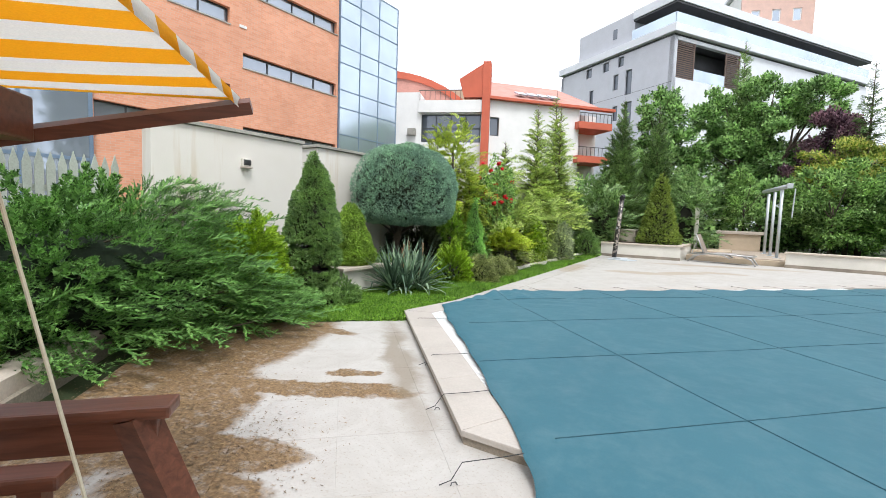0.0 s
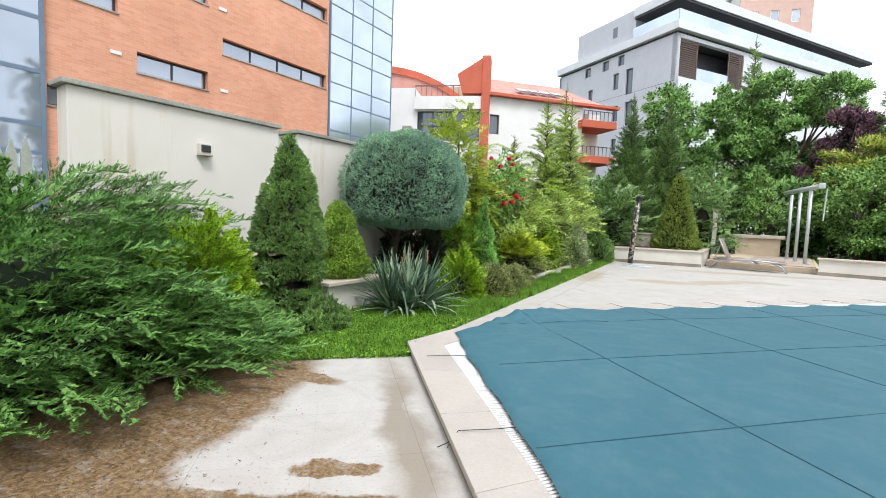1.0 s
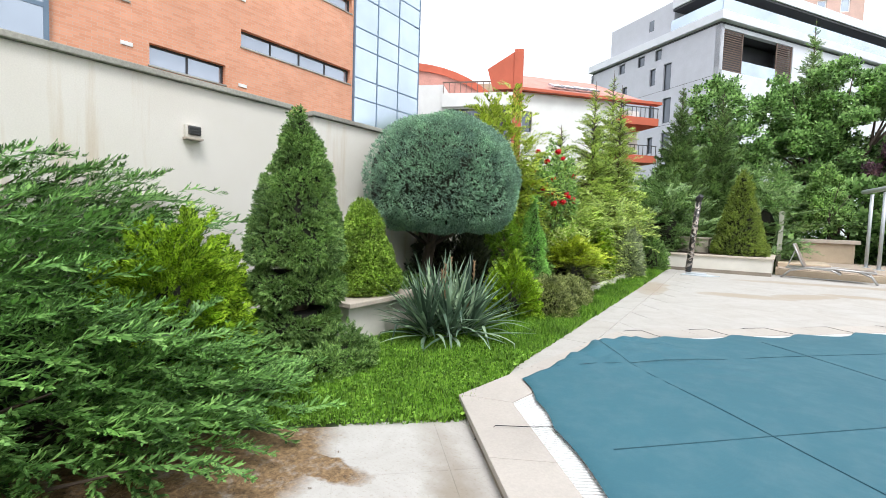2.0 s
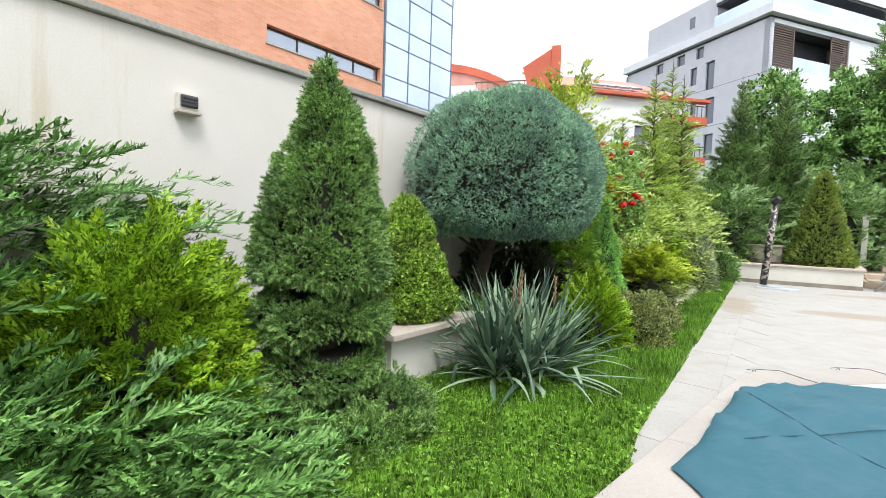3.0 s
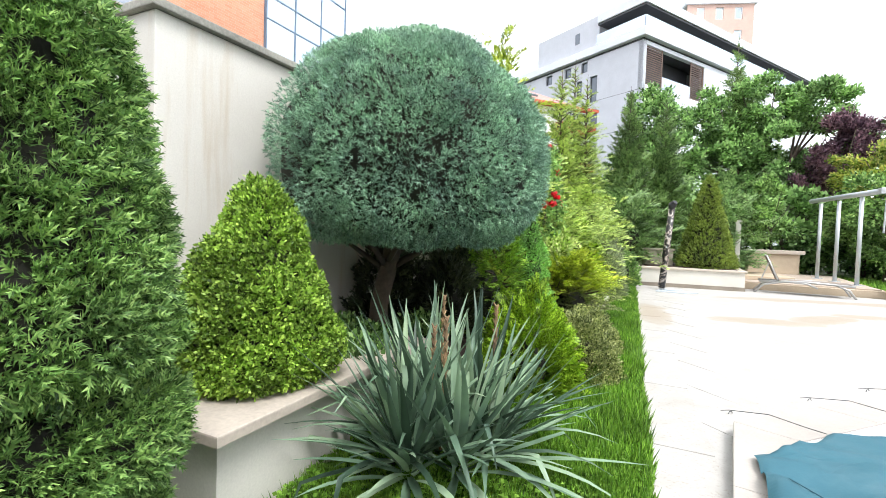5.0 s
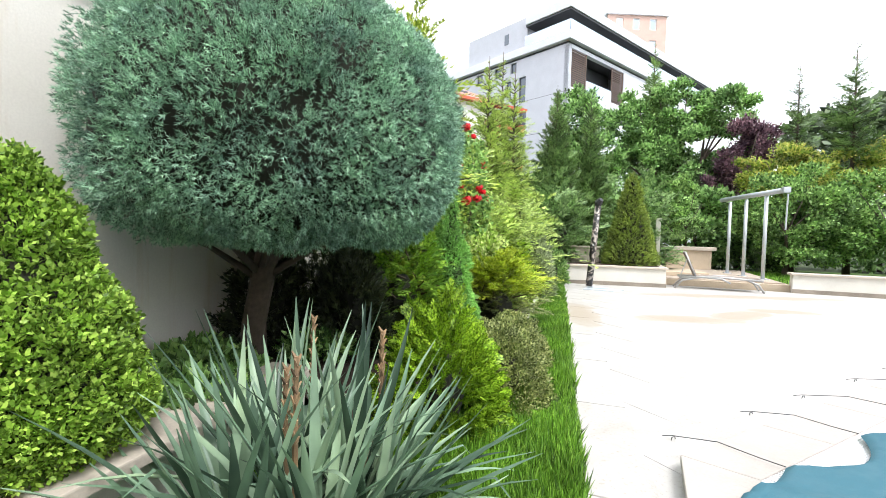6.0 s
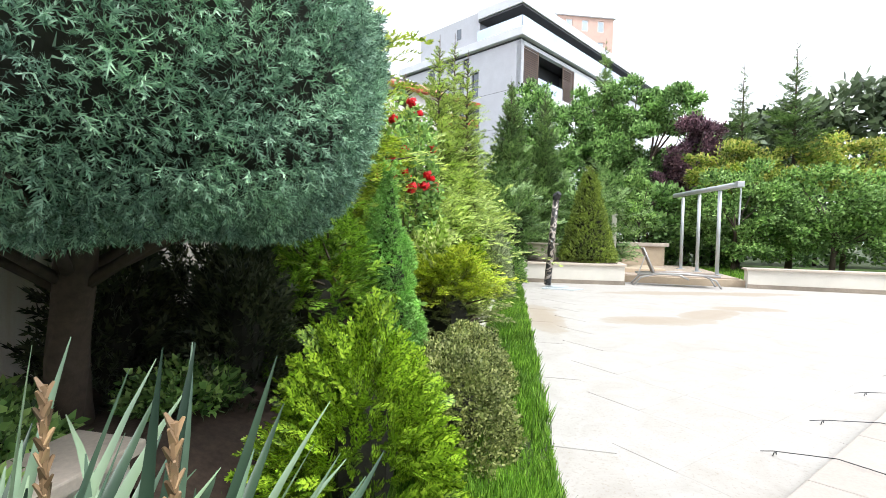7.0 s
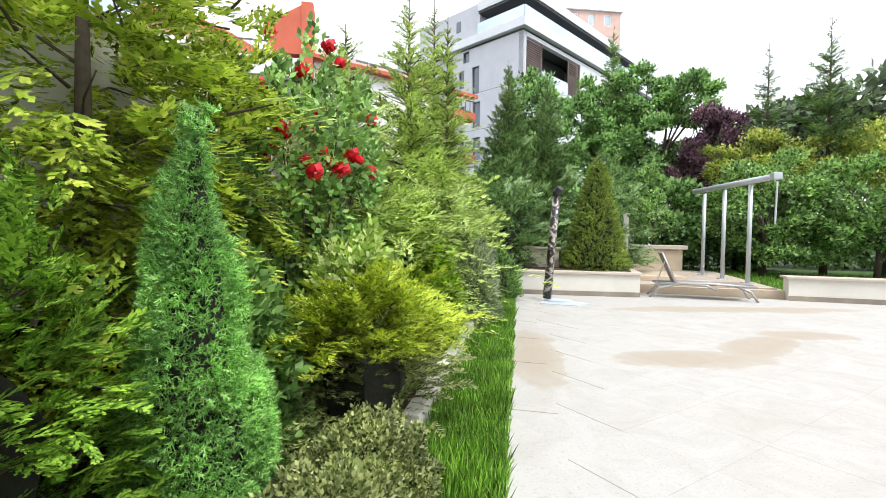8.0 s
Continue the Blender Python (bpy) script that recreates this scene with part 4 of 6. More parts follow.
def globe_topiary():
    at = np.array((-5.74, 7.32, 0.0))
    ob = thing("globe_juniper", tuple(at), "blue-green juniper clipped into a great mushroom-shaped globe on a bare trunk", "topiary")
    prof = smooth_profile([(0.02, 2.70), (0.42, 2.65), (0.77, 2.44), (0.99, 2.1), (1.045, 1.75), (0.98, 1.42), (0.80, 1.24), (0.5, 1.16), (0.05, 1.2)])[::-1]
    n = 66000
    p, nn = turned_surface(prof, n, 5.0, 0.035, 6.0)
    p = p - nn * (rng.random(n) ** 2 * 0.10)[:, None]
    ok = (p[:, 0] + at[0] > -6.57) & ((p[:, 0] > -0.3) | (rng.random(n) < 0.2))
    p, nn = p[ok], nn[ok]
    n = len(p)
    p, flared = tufts(p, nn, 4, 0.0145)
    way = flared + 0.55 * balls(n) + np.array([0, 0, 0.1])
    hang("foliage", scatter("foliage", GLOBE_SPRIG, p, way, nn + 0.6 * balls(n), 0.043 * rng.uniform(0.6, 1.35, n)), GLOBE_LEAF, ob)
    # Solid hull behind the needles, its dark colour standing for inner shade.
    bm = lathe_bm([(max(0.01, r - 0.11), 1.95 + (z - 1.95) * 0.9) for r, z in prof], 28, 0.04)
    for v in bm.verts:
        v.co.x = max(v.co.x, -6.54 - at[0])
    part("core", bm, TWIG_SHADE, ob, "solid inner body, dark to stand for shade in the foliage")
    tb = tube_bm([(-0.38, 0.22, 0.30), (-0.36, 0.2, 0.62), (-0.22, 0.12, 0.98), (-0.05, 0.02, 1.4)], [0.10, 0.08, 0.075, 0.06], 10)
    part("trunk", tb, BARK, ob, "dark twisted trunk", smooth=True)
    for k in range(8):
        a = 2 * math.pi * k / 8 + random.uniform(-0.2, 0.2)
        e = (max(-0.72, 0.75 * math.cos(a)), 0.8 * math.sin(a), 1.30)
        part("limb", tube_bm([(-0.25, 0.13, 0.92 + 0.03 * (k % 5)), (-0.2 + 0.45 * e[0], 0.1 + 0.4 * e[1], 1.14), e], [0.028, 0.018, 0.010], 6), BARK, ob, smooth=True)


globe_topiary()


def fan_shrub(name, at, rx, ry, h, n, size, mat, label, z0=0.05, sprig=None, seed=1.0, lean=0.5, category="shrub"):
    """A soft shrub of upright fans, bulging in clumps."""
    ob = thing(name, at, label, category)
    d = balls(n)
    d[:, 2] = np.abs(d[:, 2]) * 1.15 - 0.12
    r = 1 + 0.13 * lumps(d * 3.0, 2.6, seed) - 0.28 * rng.random(n) ** 2
    p = np.stack([d[:, 0] * rx * r, d[:, 1] * ry * r, z0 + (h - z0) * np.clip(d[:, 2] * r / 1.14, -0.05, 1.1) * (1.0 - 0.45 * size / h)], 1)
    p = p - d * (0.3 * size)
    way = d * np.array([1, 1, 0.6]) + 0.4 * balls(n) + np.array([0, 0, lean])
    hang("foliage", scatter("foliage", sprig or FAN_SPRIG, p, way, np.cross(way, balls(n)), size * rng.uniform(0.6, 1.3, n)), mat, ob)
    # Closed body among the fans; the dark of the gaps is its colour.
    core = [(0.3 * min(rx, ry), z0), (0.42 * min(rx, ry), z0 + 0.25 * (h - z0)), (0.30 * min(rx, ry), z0 + 0.45 * (h - z0)), (0.05, z0 + 0.56 * (h - z0))]
    part("core", lathe_bm(smooth_profile(core), 14, 0.15, seed), TWIG_SHADE, ob, "solid inner body, dark to stand for shade in the foliage")
    part("trunk", tube_bm([(0, 0, -0.02), (0, 0, z0 + 0.3 * h)], [0.05, 0.03], 7), BARK, ob)
    return ob


fan_shrub("golden_thuja", (-5.47, 3.80, 0.0), 0.43, 0.48, 1.34, 2200, 0.165, THUJA, "bright yellow-green thuja bush beside the juniper", seed=1.0, sprig=FAN_SPRAYS, lean=0.15)
fan_shrub("thuja_bush", (-4.84, 7.76, 0.0), 0.37, 0.40, 0.86, 1800, 0.12, THUJA, "bright green rounded thuja bush by the lawn", seed=2.0, sprig=FAN_SPRAYS, lean=0.2)
spruce_prof = smooth_profile([(0.015, 1.60), (0.06, 1.45), (0.12, 1.15), (0.19, 0.75), (0.26, 0.35), (0.29, 0.12), (0.24, 0.0)])[::-1]
clipped_shrub("dwarf_spruce", (-5.30, 9.40, 0.18), spruce_prof, GLOBE_SPRIG, SPRUCE, 12000, 0.045, "narrow soft green dwarf spruce cone", "shrub", trunk=([(0, 0, -0.12), (0, 0, 0.3)], [0.04, 0.03], 7), rough=0.06, depth=0.04, seed=4.0, inner=0.72, tuft=(9, 0.022, 1.0), jitter=0.35, upward=0.2)
for k, (x, y, rx, ry, h) in enumerate([(-4.58, 8.45, 0.36, 0.42, 0.62), (-4.62, 9.15, 0.34, 0.45, 0.56), (-4.72, 9.75, 0.32, 0.4, 0.5)]):
    fan_shrub("hebe_bush", (x, y, 0.0), rx, ry, h, 4200, 0.042, HEBE, "low olive-grey small-leaved shrub edging the lawn", sprig=BUSH_SPRIG, seed=5.0 + k)


# Purplish shrub plus added ones, with deep shade put into their leaf colour.
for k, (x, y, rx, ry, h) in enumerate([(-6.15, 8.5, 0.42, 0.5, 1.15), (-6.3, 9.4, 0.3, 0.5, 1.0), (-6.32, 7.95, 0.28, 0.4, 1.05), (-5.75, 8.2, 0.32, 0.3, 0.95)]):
    fan_shrub("shade_shrub", (x, y, 0.28), rx, ry, h, 1000, 0.13, SHADE_LEAF, "purplish green shrub, made dark to fill the shade of the globe juniper", seed=12.0 + k)
for k, (x, y) in enumerate([(-5.75, 6.75), (-6.0, 7.1), (-6.2, 6.7), (-5.85, 7.9), (-6.35, 7.3)]):
    fan_shrub("bed_weed", (x, y, 0.30), 0.24, 0.26, 0.24, 500, 0.09, YEW, "small leafy weed on the shaded bed", sprig=BUSH_SPRIG, seed=15.0 + k, category="weed")


# ---- spreading juniper ----
def frond_mass(ob, mid, radii, n, per, length, mat, flat=0.35, drift=(0, 0, 0), low=-0.05, rough=0.14, seed=3.0, x_least=None, sprig=None, keep=None, rise=0.35, name="foliage", front=-2.0, loose=0.22):
    """Overlapping feathery plumes on an uneven half ellipsoid, a few to each bough, with dark gaps between the boughs."""
    mid, drift = np.array(mid, float), np.array(drift, float)
    d = balls(8 * n)
    d = d[(d[:, 2] > low) & (d[:, 0] > front)][:n]
    layer = np.where(rng.random(len(d)) < 0.7, rng.uniform(0.9, 1.06, len(d)), rng.uniform(0.66, 0.9, len(d)))[:, None]
    tips = mid + d * np.array(radii) * layer * (1 + rough * lumps(d * 2.2, 2.6, seed))[:, None]
    tips[:, 2] = np.maximum(tips[:, 2], (mid[2] if low > -0.2 else 0.25) + 0.04 + 0.1 * rng.random(len(d)))
    if x_least is not None:
        tips[:, 0] = np.where(tips[:, 0] < x_least, x_least + 0.3 * rng.random(len(d)), tips[:, 0])
    if keep is not None:
        tips = tips[keep(tips)]
    out = (tips - mid) / np.array(radii)
    out[:, 2] *= flat
    out = unit(unit(out) + drift + 0.16 * balls(len(tips)))
    tips, out = np.repeat(tips, per, 0), np.repeat(out, per, 0)
    m = len(tips)
    if per > 1:
        tips = tips + (rng.normal(size=(m, 3)) * np.array([0.34, 0.34, 0.14])) * length
    out = unit(out + loose * balls(m) + np.array([0, 0, rise * 0.35]) * rng.random((m, 1)))
    ln = length * rng.uniform(0.7, 1.3, m)
    side = unit(np.cross(out, np.array([[0, 0, 1.0]])))
    up = np.cross(side, out) + 0.35 * balls(m)
    at = tips - out * (0.75 * ln)[:, None]
    if x_least is not None:
        at[:, 0] = np.maximum(at[:, 0], x_least - 0.03 * rng.random(len(at)))
    at[:, 2] = np.maximum(at[:, 2], 0.03)
    hang(name, scatter(name, sprig or JUNIPER_PLUMES, at, out, up, ln), mat, ob)
    wood = bmesh.new()
    for k in range(0, len(tips), 5 * per):
        b = tips[k] - out[k] * length * 1.2 - np.array((0, 0, 0.1 * length))
        tube_bm([tuple(b), tuple(tips[k] - out[k] * length * 0.45)], [0.010, 0.004], 4, wood)
    part("branchwork", wood, BARK, ob, "brown spreading branches")["kind"] = "stuff"


def big_juniper():
    ob = thing("spreading_juniper", (0, 0, 0), "great spreading green juniper with feathery arching plumes against the wall", "shrub")
    frond_mass(ob, (-5.55, 2.30, 0.14), (1.42, 2.1, 1.22), 330, 3, 0.44, JUNIPER, drift=(0.25, 0.34, 0.0), x_least=-6.5, front=-0.5, keep=lambda p: ((p[:, 1] < 3.3) | (p[:, 2] < 0.5) | (p[:, 0] < -6.05)) & (p[:, 1] < 4.3))
    part("core", lathe_bm(smooth_profile([(0.85, 0.1), (1.15, 0.4), (1.0, 0.8), (0.6, 1.02), (0.05, 1.1)]), 20, 0.25), JUNIPER_SHADE, ob, "solid inner body, dark to stand for shade in the foliage", matrix=Matrix.Translation((-5.66, 2.0, 0)) @ Matrix.Diagonal((0.76, 0.98, 1, 1)))
    frond_mass(ob, (-4.92, 1.55, 0.10), (0.80, 1.0, 0.82), 70, 3, 0.42, JUNIPER, drift=(0.25, 0.2, -0.02), seed=11.0, front=-0.6)
    frond_mass(ob, (-5.95, 3.0, 0.1), (0.6, 0.55, 1.0), 45, 3, 0.45, JUNIPER, drift=(0.2, 0.25, 0.0), seed=14.0, front=-0.4, x_least=-6.5)
    frond_mass(ob, (-5.02, 3.30, 0.06), (0.70, 0.86, 0.66), 95, 3, 0.42, JUNIPER, drift=(0.22, 0.36, -0.02), seed=17.0, front=-0.5)
    frond_mass(ob, (-5.62, 1.95, 0.62), (0.95, 1.35, 0.62), 70, 3, 0.45, JUNIPER, drift=(0.25, 0.3, 0.0), low=-0.15, seed=21.0, front=-0.4)
    frond_mass(ob, (-4.55, 1.12, 0.10), (0.55, 0.5, 0.62), 36, 3, 0.38, JUNIPER, drift=(0.2, 0.05, 0.0), seed=25.0, front=-0.6)
    # long upper boughs reaching along the wall
    arms = thing("juniper_bough", (0, 0, 0), "long upper juniper boughs reaching along the wall", "shrub")
    frond_mass(arms, (-6.15, 2.95, 0.98), (0.36, 1.6, 0.62), 84, 3, 0.56, JUNIPER, drift=(0.1, 0.75, 0.08), x_least=-6.52, seed=8.0)
    frond_mass(arms, (-6.2, 3.9, 0.1), (0.36, 0.85, 0.95), 40, 3, 0.45, JUNIPER, drift=(0.2, 0.3, 0.1), x_least=-6.52, seed=9.0)
    frond_mass(arms, (-6.0, 4.28, 0.08), (0.42, 0.45, 0.92), 46, 3, 0.36, JUNIPER, drift=(0.2, 0.1, 0.1), x_least=-6.52, seed=29.0)
    part("core", lathe_bm(smooth_profile([(0.3, 0.05), (0.36, 0.4), (0.2, 0.75), (0.03, 0.85)]), 12, 0.2), JUNIPER_SHADE, arms, "solid inner body, dark to stand for shade in the foliage", matrix=Matrix.Translation((-6.2, 3.9, 0)) @ Matrix.Diagonal((0.8, 1.9, 1, 1)))


big_juniper()


# ---- yucca ----
def yucca():
    ob = thing("yucca", (-4.94, 6.40, 0), "large blue-green yucca clump of long sword leaves on the lawn", "yucca")
    crowns = [(0, 0, 1.0), (0.17, -0.12, 0.92), (-0.13, -0.17, 0.9), (0.12, 0.2, 0.95), (-0.17, 0.14, 0.95), (0.26, 0.08, 0.8), (-0.02, -0.28, 0.82)]
    for k in range(266):
        cx, cy, grow = crowns[k % 7]
        u = (k // 7 + 0.5) / 38
        a = (k // 7) * 2.39996 + (k % 7) * 0.9 + random.uniform(-0.35, 0.35)
        # leaves lean away from the neighbouring crowns
        lean = Vector((math.cos(a), math.sin(a), 0)) * (0.10 + 1.05 * u ** 0.9 + random.uniform(-0.12, 0.16)) + Vector((cx, cy, 0)) * 1.1
        a, tilt = math.atan2(lean.y, lean.x), min(1.42, lean.length)
        ln = random.uniform(0.56, 0.88) * grow * (1.0 + 0.1 * u)
        droop = (0.05 + 0.55 * u * u) * random.uniform(0.0, 1.7)
        kink = random.random() < 0.14 and u > 0.3
        fold = random.randint(3, 5)
        bm = bmesh.new()
        rows = []
        p = Vector((cx + 0.03 * math.cos(a), cy + 0.03 * math.sin(a), 0.06 + 0.12 * (1 - u)))
        ang, turn = tilt, random.uniform(-0.06, 0.06)
        width = random.uniform(0.014, 0.020)
        for j in range(8):
            s = j / 7
            out = Vector((math.cos(a), math.sin(a), 0))
            side = Vector((-math.sin(a), math.cos(a), 0))
            w = width * (1 - s ** 2.2) * (0.65 + 0.7 * min(1, 3 * s)) + 0.0015
            up = Vector((0, 0, 1)) * math.sin(ang) - out * math.cos(ang)
            rows.append([bm.verts.new(p - side * w + up * 0.3 * w), bm.verts.new(p - up * 0.15 * w), bm.verts.new(p + side * w + up * 0.3 * w)])
            p = p + (out * math.sin(ang) + Vector((0, 0, 1)) * math.cos(ang)) * (ln / 7)
            ang += droop / 7 * (1 + 1.5 * s)
            a += turn
            if kink and j == fold:
                ang += 1.1
            if p.z < 0.04:
                ang = min(ang, 1.5)
        for q, r in zip(rows, rows[1:]):
            for i in (0, 1):
                bm.faces.new((q[i], q[i + 1], r[i + 1], r[i]))
        part("leaf", bm, YUCCA, ob, smooth=True)
    for x, y, h, r in ((0.10, -0.16, 0.84, 0.016), (-0.02, -0.05, 0.76, 0.015), (0.22, 0.22, 0.86, 0.016), (-0.12, 0.26, 0.88, 0.015)):
        bm = tube_bm([(x * 0.6, y * 0.6, 0.15), (x, y, h * 0.65), (x, y, h)], [r * 0.6, r * 0.62, r * 0.45], 7)
        for j in range(26):
            a, z = j * 2.4, h * (0.66 + 0.34 * j / 26)
            tube_bm([(x, y, z), (x + 0.016 * math.cos(a), y + 0.016 * math.sin(a), z + 0.028)], [0.009, 0.003], 4, bm)
        part("flower_spike", bm, DRY, ob, "brown faded flower spike")


yucca()


# ---- shrubs further along the bed ----
def fronded(name, at, rx, ry, h, n, per, mat, label, seed=3, flat=0.45, length=0.4, rise=0.35, sprig=None, low=-0.05, z0=0.05, loose=0.22):
    ob = thing(name, at, label, "shrub")
    frond_mass(ob, (0, 0, z0), (rx, ry, h - z0), n, per, length, mat, flat, low=low, seed=float(seed), rise=rise, sprig=sprig, loose=loose)
    part("core", lathe_bm(smooth_profile([(0.22 * min(rx, ry), 0.0), (0.36 * min(rx, ry), 0.32 * h), (0.26 * min(rx, ry), 0.48 * h), (0.04, 0.58 * h)]), 12, 0.2), TWIG_SHADE, ob, "solid inner body, dark to stand for shade in the foliage", matrix=Matrix.Diagonal((rx / min(rx, ry), ry / min(rx, ry), 1, 1)))
    return ob


fronded("thuja_bush", (-5.58, 8.82, 0.2), 0.46, 0.48, 1.16, 330, 3, THUJA_GREEN, "large yellow-green thuja bush in the bed", seed=3, length=0.145, rise=0.3, sprig=FAN_SPRAYS, loose=0.6)
gold = fronded("gold_juniper", (-5.10, 10.62, 0.02), 0.66, 0.88, 0.98, 150, 3, GOLD_JUNIPER, "flat-topped gold-tipped spreading juniper with bare brown twigs below", flat=0.3, length=0.26, low=0.45, z0=0.32, sprig=SHORT_PLUMES)
frond_mass(gold, (0, 0, 0.1), (0.52, 0.76, 0.72), 90, 3, 0.22, HEBE, 0.4, seed=31.0, sprig=SHORT_PLUMES, name="inner_foliage")
fronded("gold_juniper", (-5.25, 11.9, 0.05), 0.52, 0.75, 0.8, 50, 3, GOLD_JUNIPER, "flat-topped gold-tipped spreading juniper", seed=4, flat=0.3, length=0.28, sprig=SHORT_PLUMES)
fan_shrub("variegated_shrub", (-5.42, 11.15, 0.1), 0.45, 0.6, 1.36, 3200, 0.11, VARIEGATED, "light green cream-edged variegated shrub", sprig=BUSH_SPRIG, seed=6.0)
fan_shrub("variegated_shrub", (-5.6, 9.95, 0.1), 0.35, 0.4, 1.25, 1500, 0.13, ROSE_LEAF, "leafy mid-green shrub below the roses", sprig=BUSH_SPRIG, seed=6.4)
fan_shrub("yellow_shrub", (-5.30, 12.7, 0.1), 0.38, 0.5, 1.5, 2200, 0.12, THUJA, "bright yellow rounded shrub", sprig=BUSH_SPRIG, seed=7.0)
fan_shrub("grey_shrub", (-4.98, 14.4, 0.1), 0.32, 0.6, 1.3, 2400, 0.13, GREY_SHRUB, "soft grey-green shrub with fine narrow leaves", sprig=needle_sprig(9, 0.5, 12, 0.05), seed=8.0)
fan_shrub("dark_round_shrub", (-4.95, 17.0, 0.1), 0.45, 0.5, 1.0, 1800, 0.12, YEW, "dark green rounded shrub near the shower", seed=9.0)
fronded("drooping_cedar", (-5.62, 14.2, 0.1), 0.66, 1.3, 2.2, 115, 3, CEDAR, "light green drooping cedar shrub", length=0.75, sprig=DROOP_PLUMES)
fronded("drooping_cedar", (-5.55, 12.3, 0.1), 0.60, 0.8, 1.65, 90, 3, CEDAR, "light green drooping cedar shrub", seed=8, length=0.6, sprig=DROOP_PLUMES)
fronded("blue_juniper", (-5.2, 19.6, 0.4), 1.3, 1.0, 2.5, 90, 3, BLUE_JUNIPER, "dusty blue-green spreading juniper behind the planter", seed=9, length=0.85, sprig=SHORT_PLUMES)
fronded("blue_juniper", (-2.35, 22.0, 0.4), 0.95, 0.9, 2.9, 90, 3, BLUE_JUNIPER, "dusty blue-green juniper behind the topiary cone", seed=10, length=0.8, sprig=SHORT_PLUMES)


def conifer(name, at, h, r, whorls, mat, label, droop=0.25, sprig=FIR_PLUMES, seed=1, lean_up=0.15, z0=0.12, sparse=1.0, full=1.25):
    """A conifer: whorls of feathered branches round a straight tapering stem."""
    ob = thing(name, at, label, "conifer")
    rd = random.Random(seed)
    at_, way, sz = [], [], []
    wood = bmesh.new()
    for k in range(whorls):
        s = k / whorls
        ln = r * (1 - s) ** 0.85 + 0.05 * r
        count = max(3, int(round((7 - 3 * s) * sparse)))
        for j in range(count):
            a = 2 * math.pi * j / count + k * 1.1 + rd.uniform(-0.3, 0.3)
            q = ln * rd.uniform(0.65, 1.15)
            z = h * (z0 + (0.97 - z0) * s) + rd.uniform(-0.9, 0.9) * h / whorls
            rise = (lean_up - droop * rd.uniform(0.6, 1.3)) + 0.35 * s
            d = np.array([math.cos(a), math.sin(a), rise])
            at_.append((0, 0, z))
            way.append(d)
            sz.append(q * full)
            tip = d * q
            tube_bm([(0, 0, z), (tip[0] * 0.8, tip[1] * 0.8, z + tip[2] * 0.8)], [0.012 + 0.008 * q, 0.004], 3, wood)
    at_, way, sz = np.array(at_), np.array(way), np.array(sz)
    hang("foliage", scatter("foliage", sprig, at_, way, np.array([[0, 0, 1.0]]) + 0.45 * balls(len(at_)), sz), mat, ob)
    part("branchwork", wood, BARK, ob, "thin brown branches")["kind"] = "stuff"
    part("trunk", tube_bm([(0, 0, 0), (0.02, 0, h * 0.5), (0, 0, h)], [0.012 * h + 0.02, 0.007 * h, 0.006], 8), BARK, ob, "straight brown trunk", smooth=True)
    return ob


def golden_cypress(at, h, r, n, seed):
    ob = thing("golden_cypress", at, "tall golden-green cypress with open lacy sprays", "conifer")
    frond_mass(ob, (0, 0, 0.52 * h), (r, r * 1.05, 0.5 * h), n, 3, 0.33, GOLD_TREE, flat=0.5, low=-0.9, rough=0.2, seed=seed, sprig=LACE_SPRAYS, rise=0.3, loose=0.5, x_least=-6.55 - at[0])
    part("trunk", tube_bm([(0, 0, -0.1), (0.03, 0, 0.5 * h), (0, 0.02, 0.95 * h)], [0.05, 0.035, 0.01], 8), BARK, ob, "slim dark trunk", smooth=True)
    for k in range(12):
        a, z = 2.4 * k, h * (0.2 + 0.05 * k)
        part("limb", tube_bm([(0.01, 0, z), (0.3 * r * math.cos(a), 0.3 * r * math.sin(a), z + 0.12), (0.8 * r * math.cos(a), 0.8 * r * math.sin(a), z + 0.15)], [0.009, 0.006, 0.003], 5), BARK, ob)


golden_cypress((-6.08, 9.55, 0.3), 3.15, 0.70, 250, 2.0)
golden_cypress((-6.1, 10.4, 0.3), 2.4, 0.5, 140, 12.0)
for k, (x, y, h, r) in enumerate(((-6.3, 15.2, 5.1, 0.9), (-6.35, 17.0, 5.9, 0.85), (-5.9, 16.3, 5.2, 0.75), (-6.2, 12.6, 3.4, 0.8))):
    conifer("young_cedar", (x, y, 0.2), h, r, 38, CEDAR, "slim pale green young cedar with a thin open spire", seed=3 + k, sparse=1.15, droop=0.12, sprig=SHORT_PLUMES, lean_up=0.35, full=1.5)
conifer("fir_tree", (-5.47, 23.7, 0.0), 7.3, 1.45, 34, FIR, "dark green fir tree with upswept branches", droop=0.0, lean_up=0.6, seed=7, sparse=1.9, z0=0.03)
conifer("fir_tree", (-4.2, 25.7, 0.0), 7.3, 1.5, 34, FIR, "dark green fir tree with upswept branches", droop=0.0, lean_up=0.6, seed=8, sparse=1.9, z0=0.03)
conifer("far_spruce", (4.1, 28.1, 0.0), 8.9, 1.1, 30, FIR, "tall dark spruce behind the orchard trees", seed=9, sparse=2.0, lean_up=0.25, droop=0.3, full=1.3)
conifer("open_pine", (5.3, 26.4, 0.0), 9.0, 0.9, 18, FIR, "tall thin pine with a bare lower trunk", seed=10, sparse=1.5, z0=0.5, lean_up=0.4, droop=0.2, full=1.3)
conifer("pale_larch", (-0.98, 33.4, 0.0), 12.5, 1.3, 34, LARCH, "tall pale green larch rising above the broad trees", seed=11, sparse=1.5, z0=0.4, lean_up=0.4, droop=0.1)


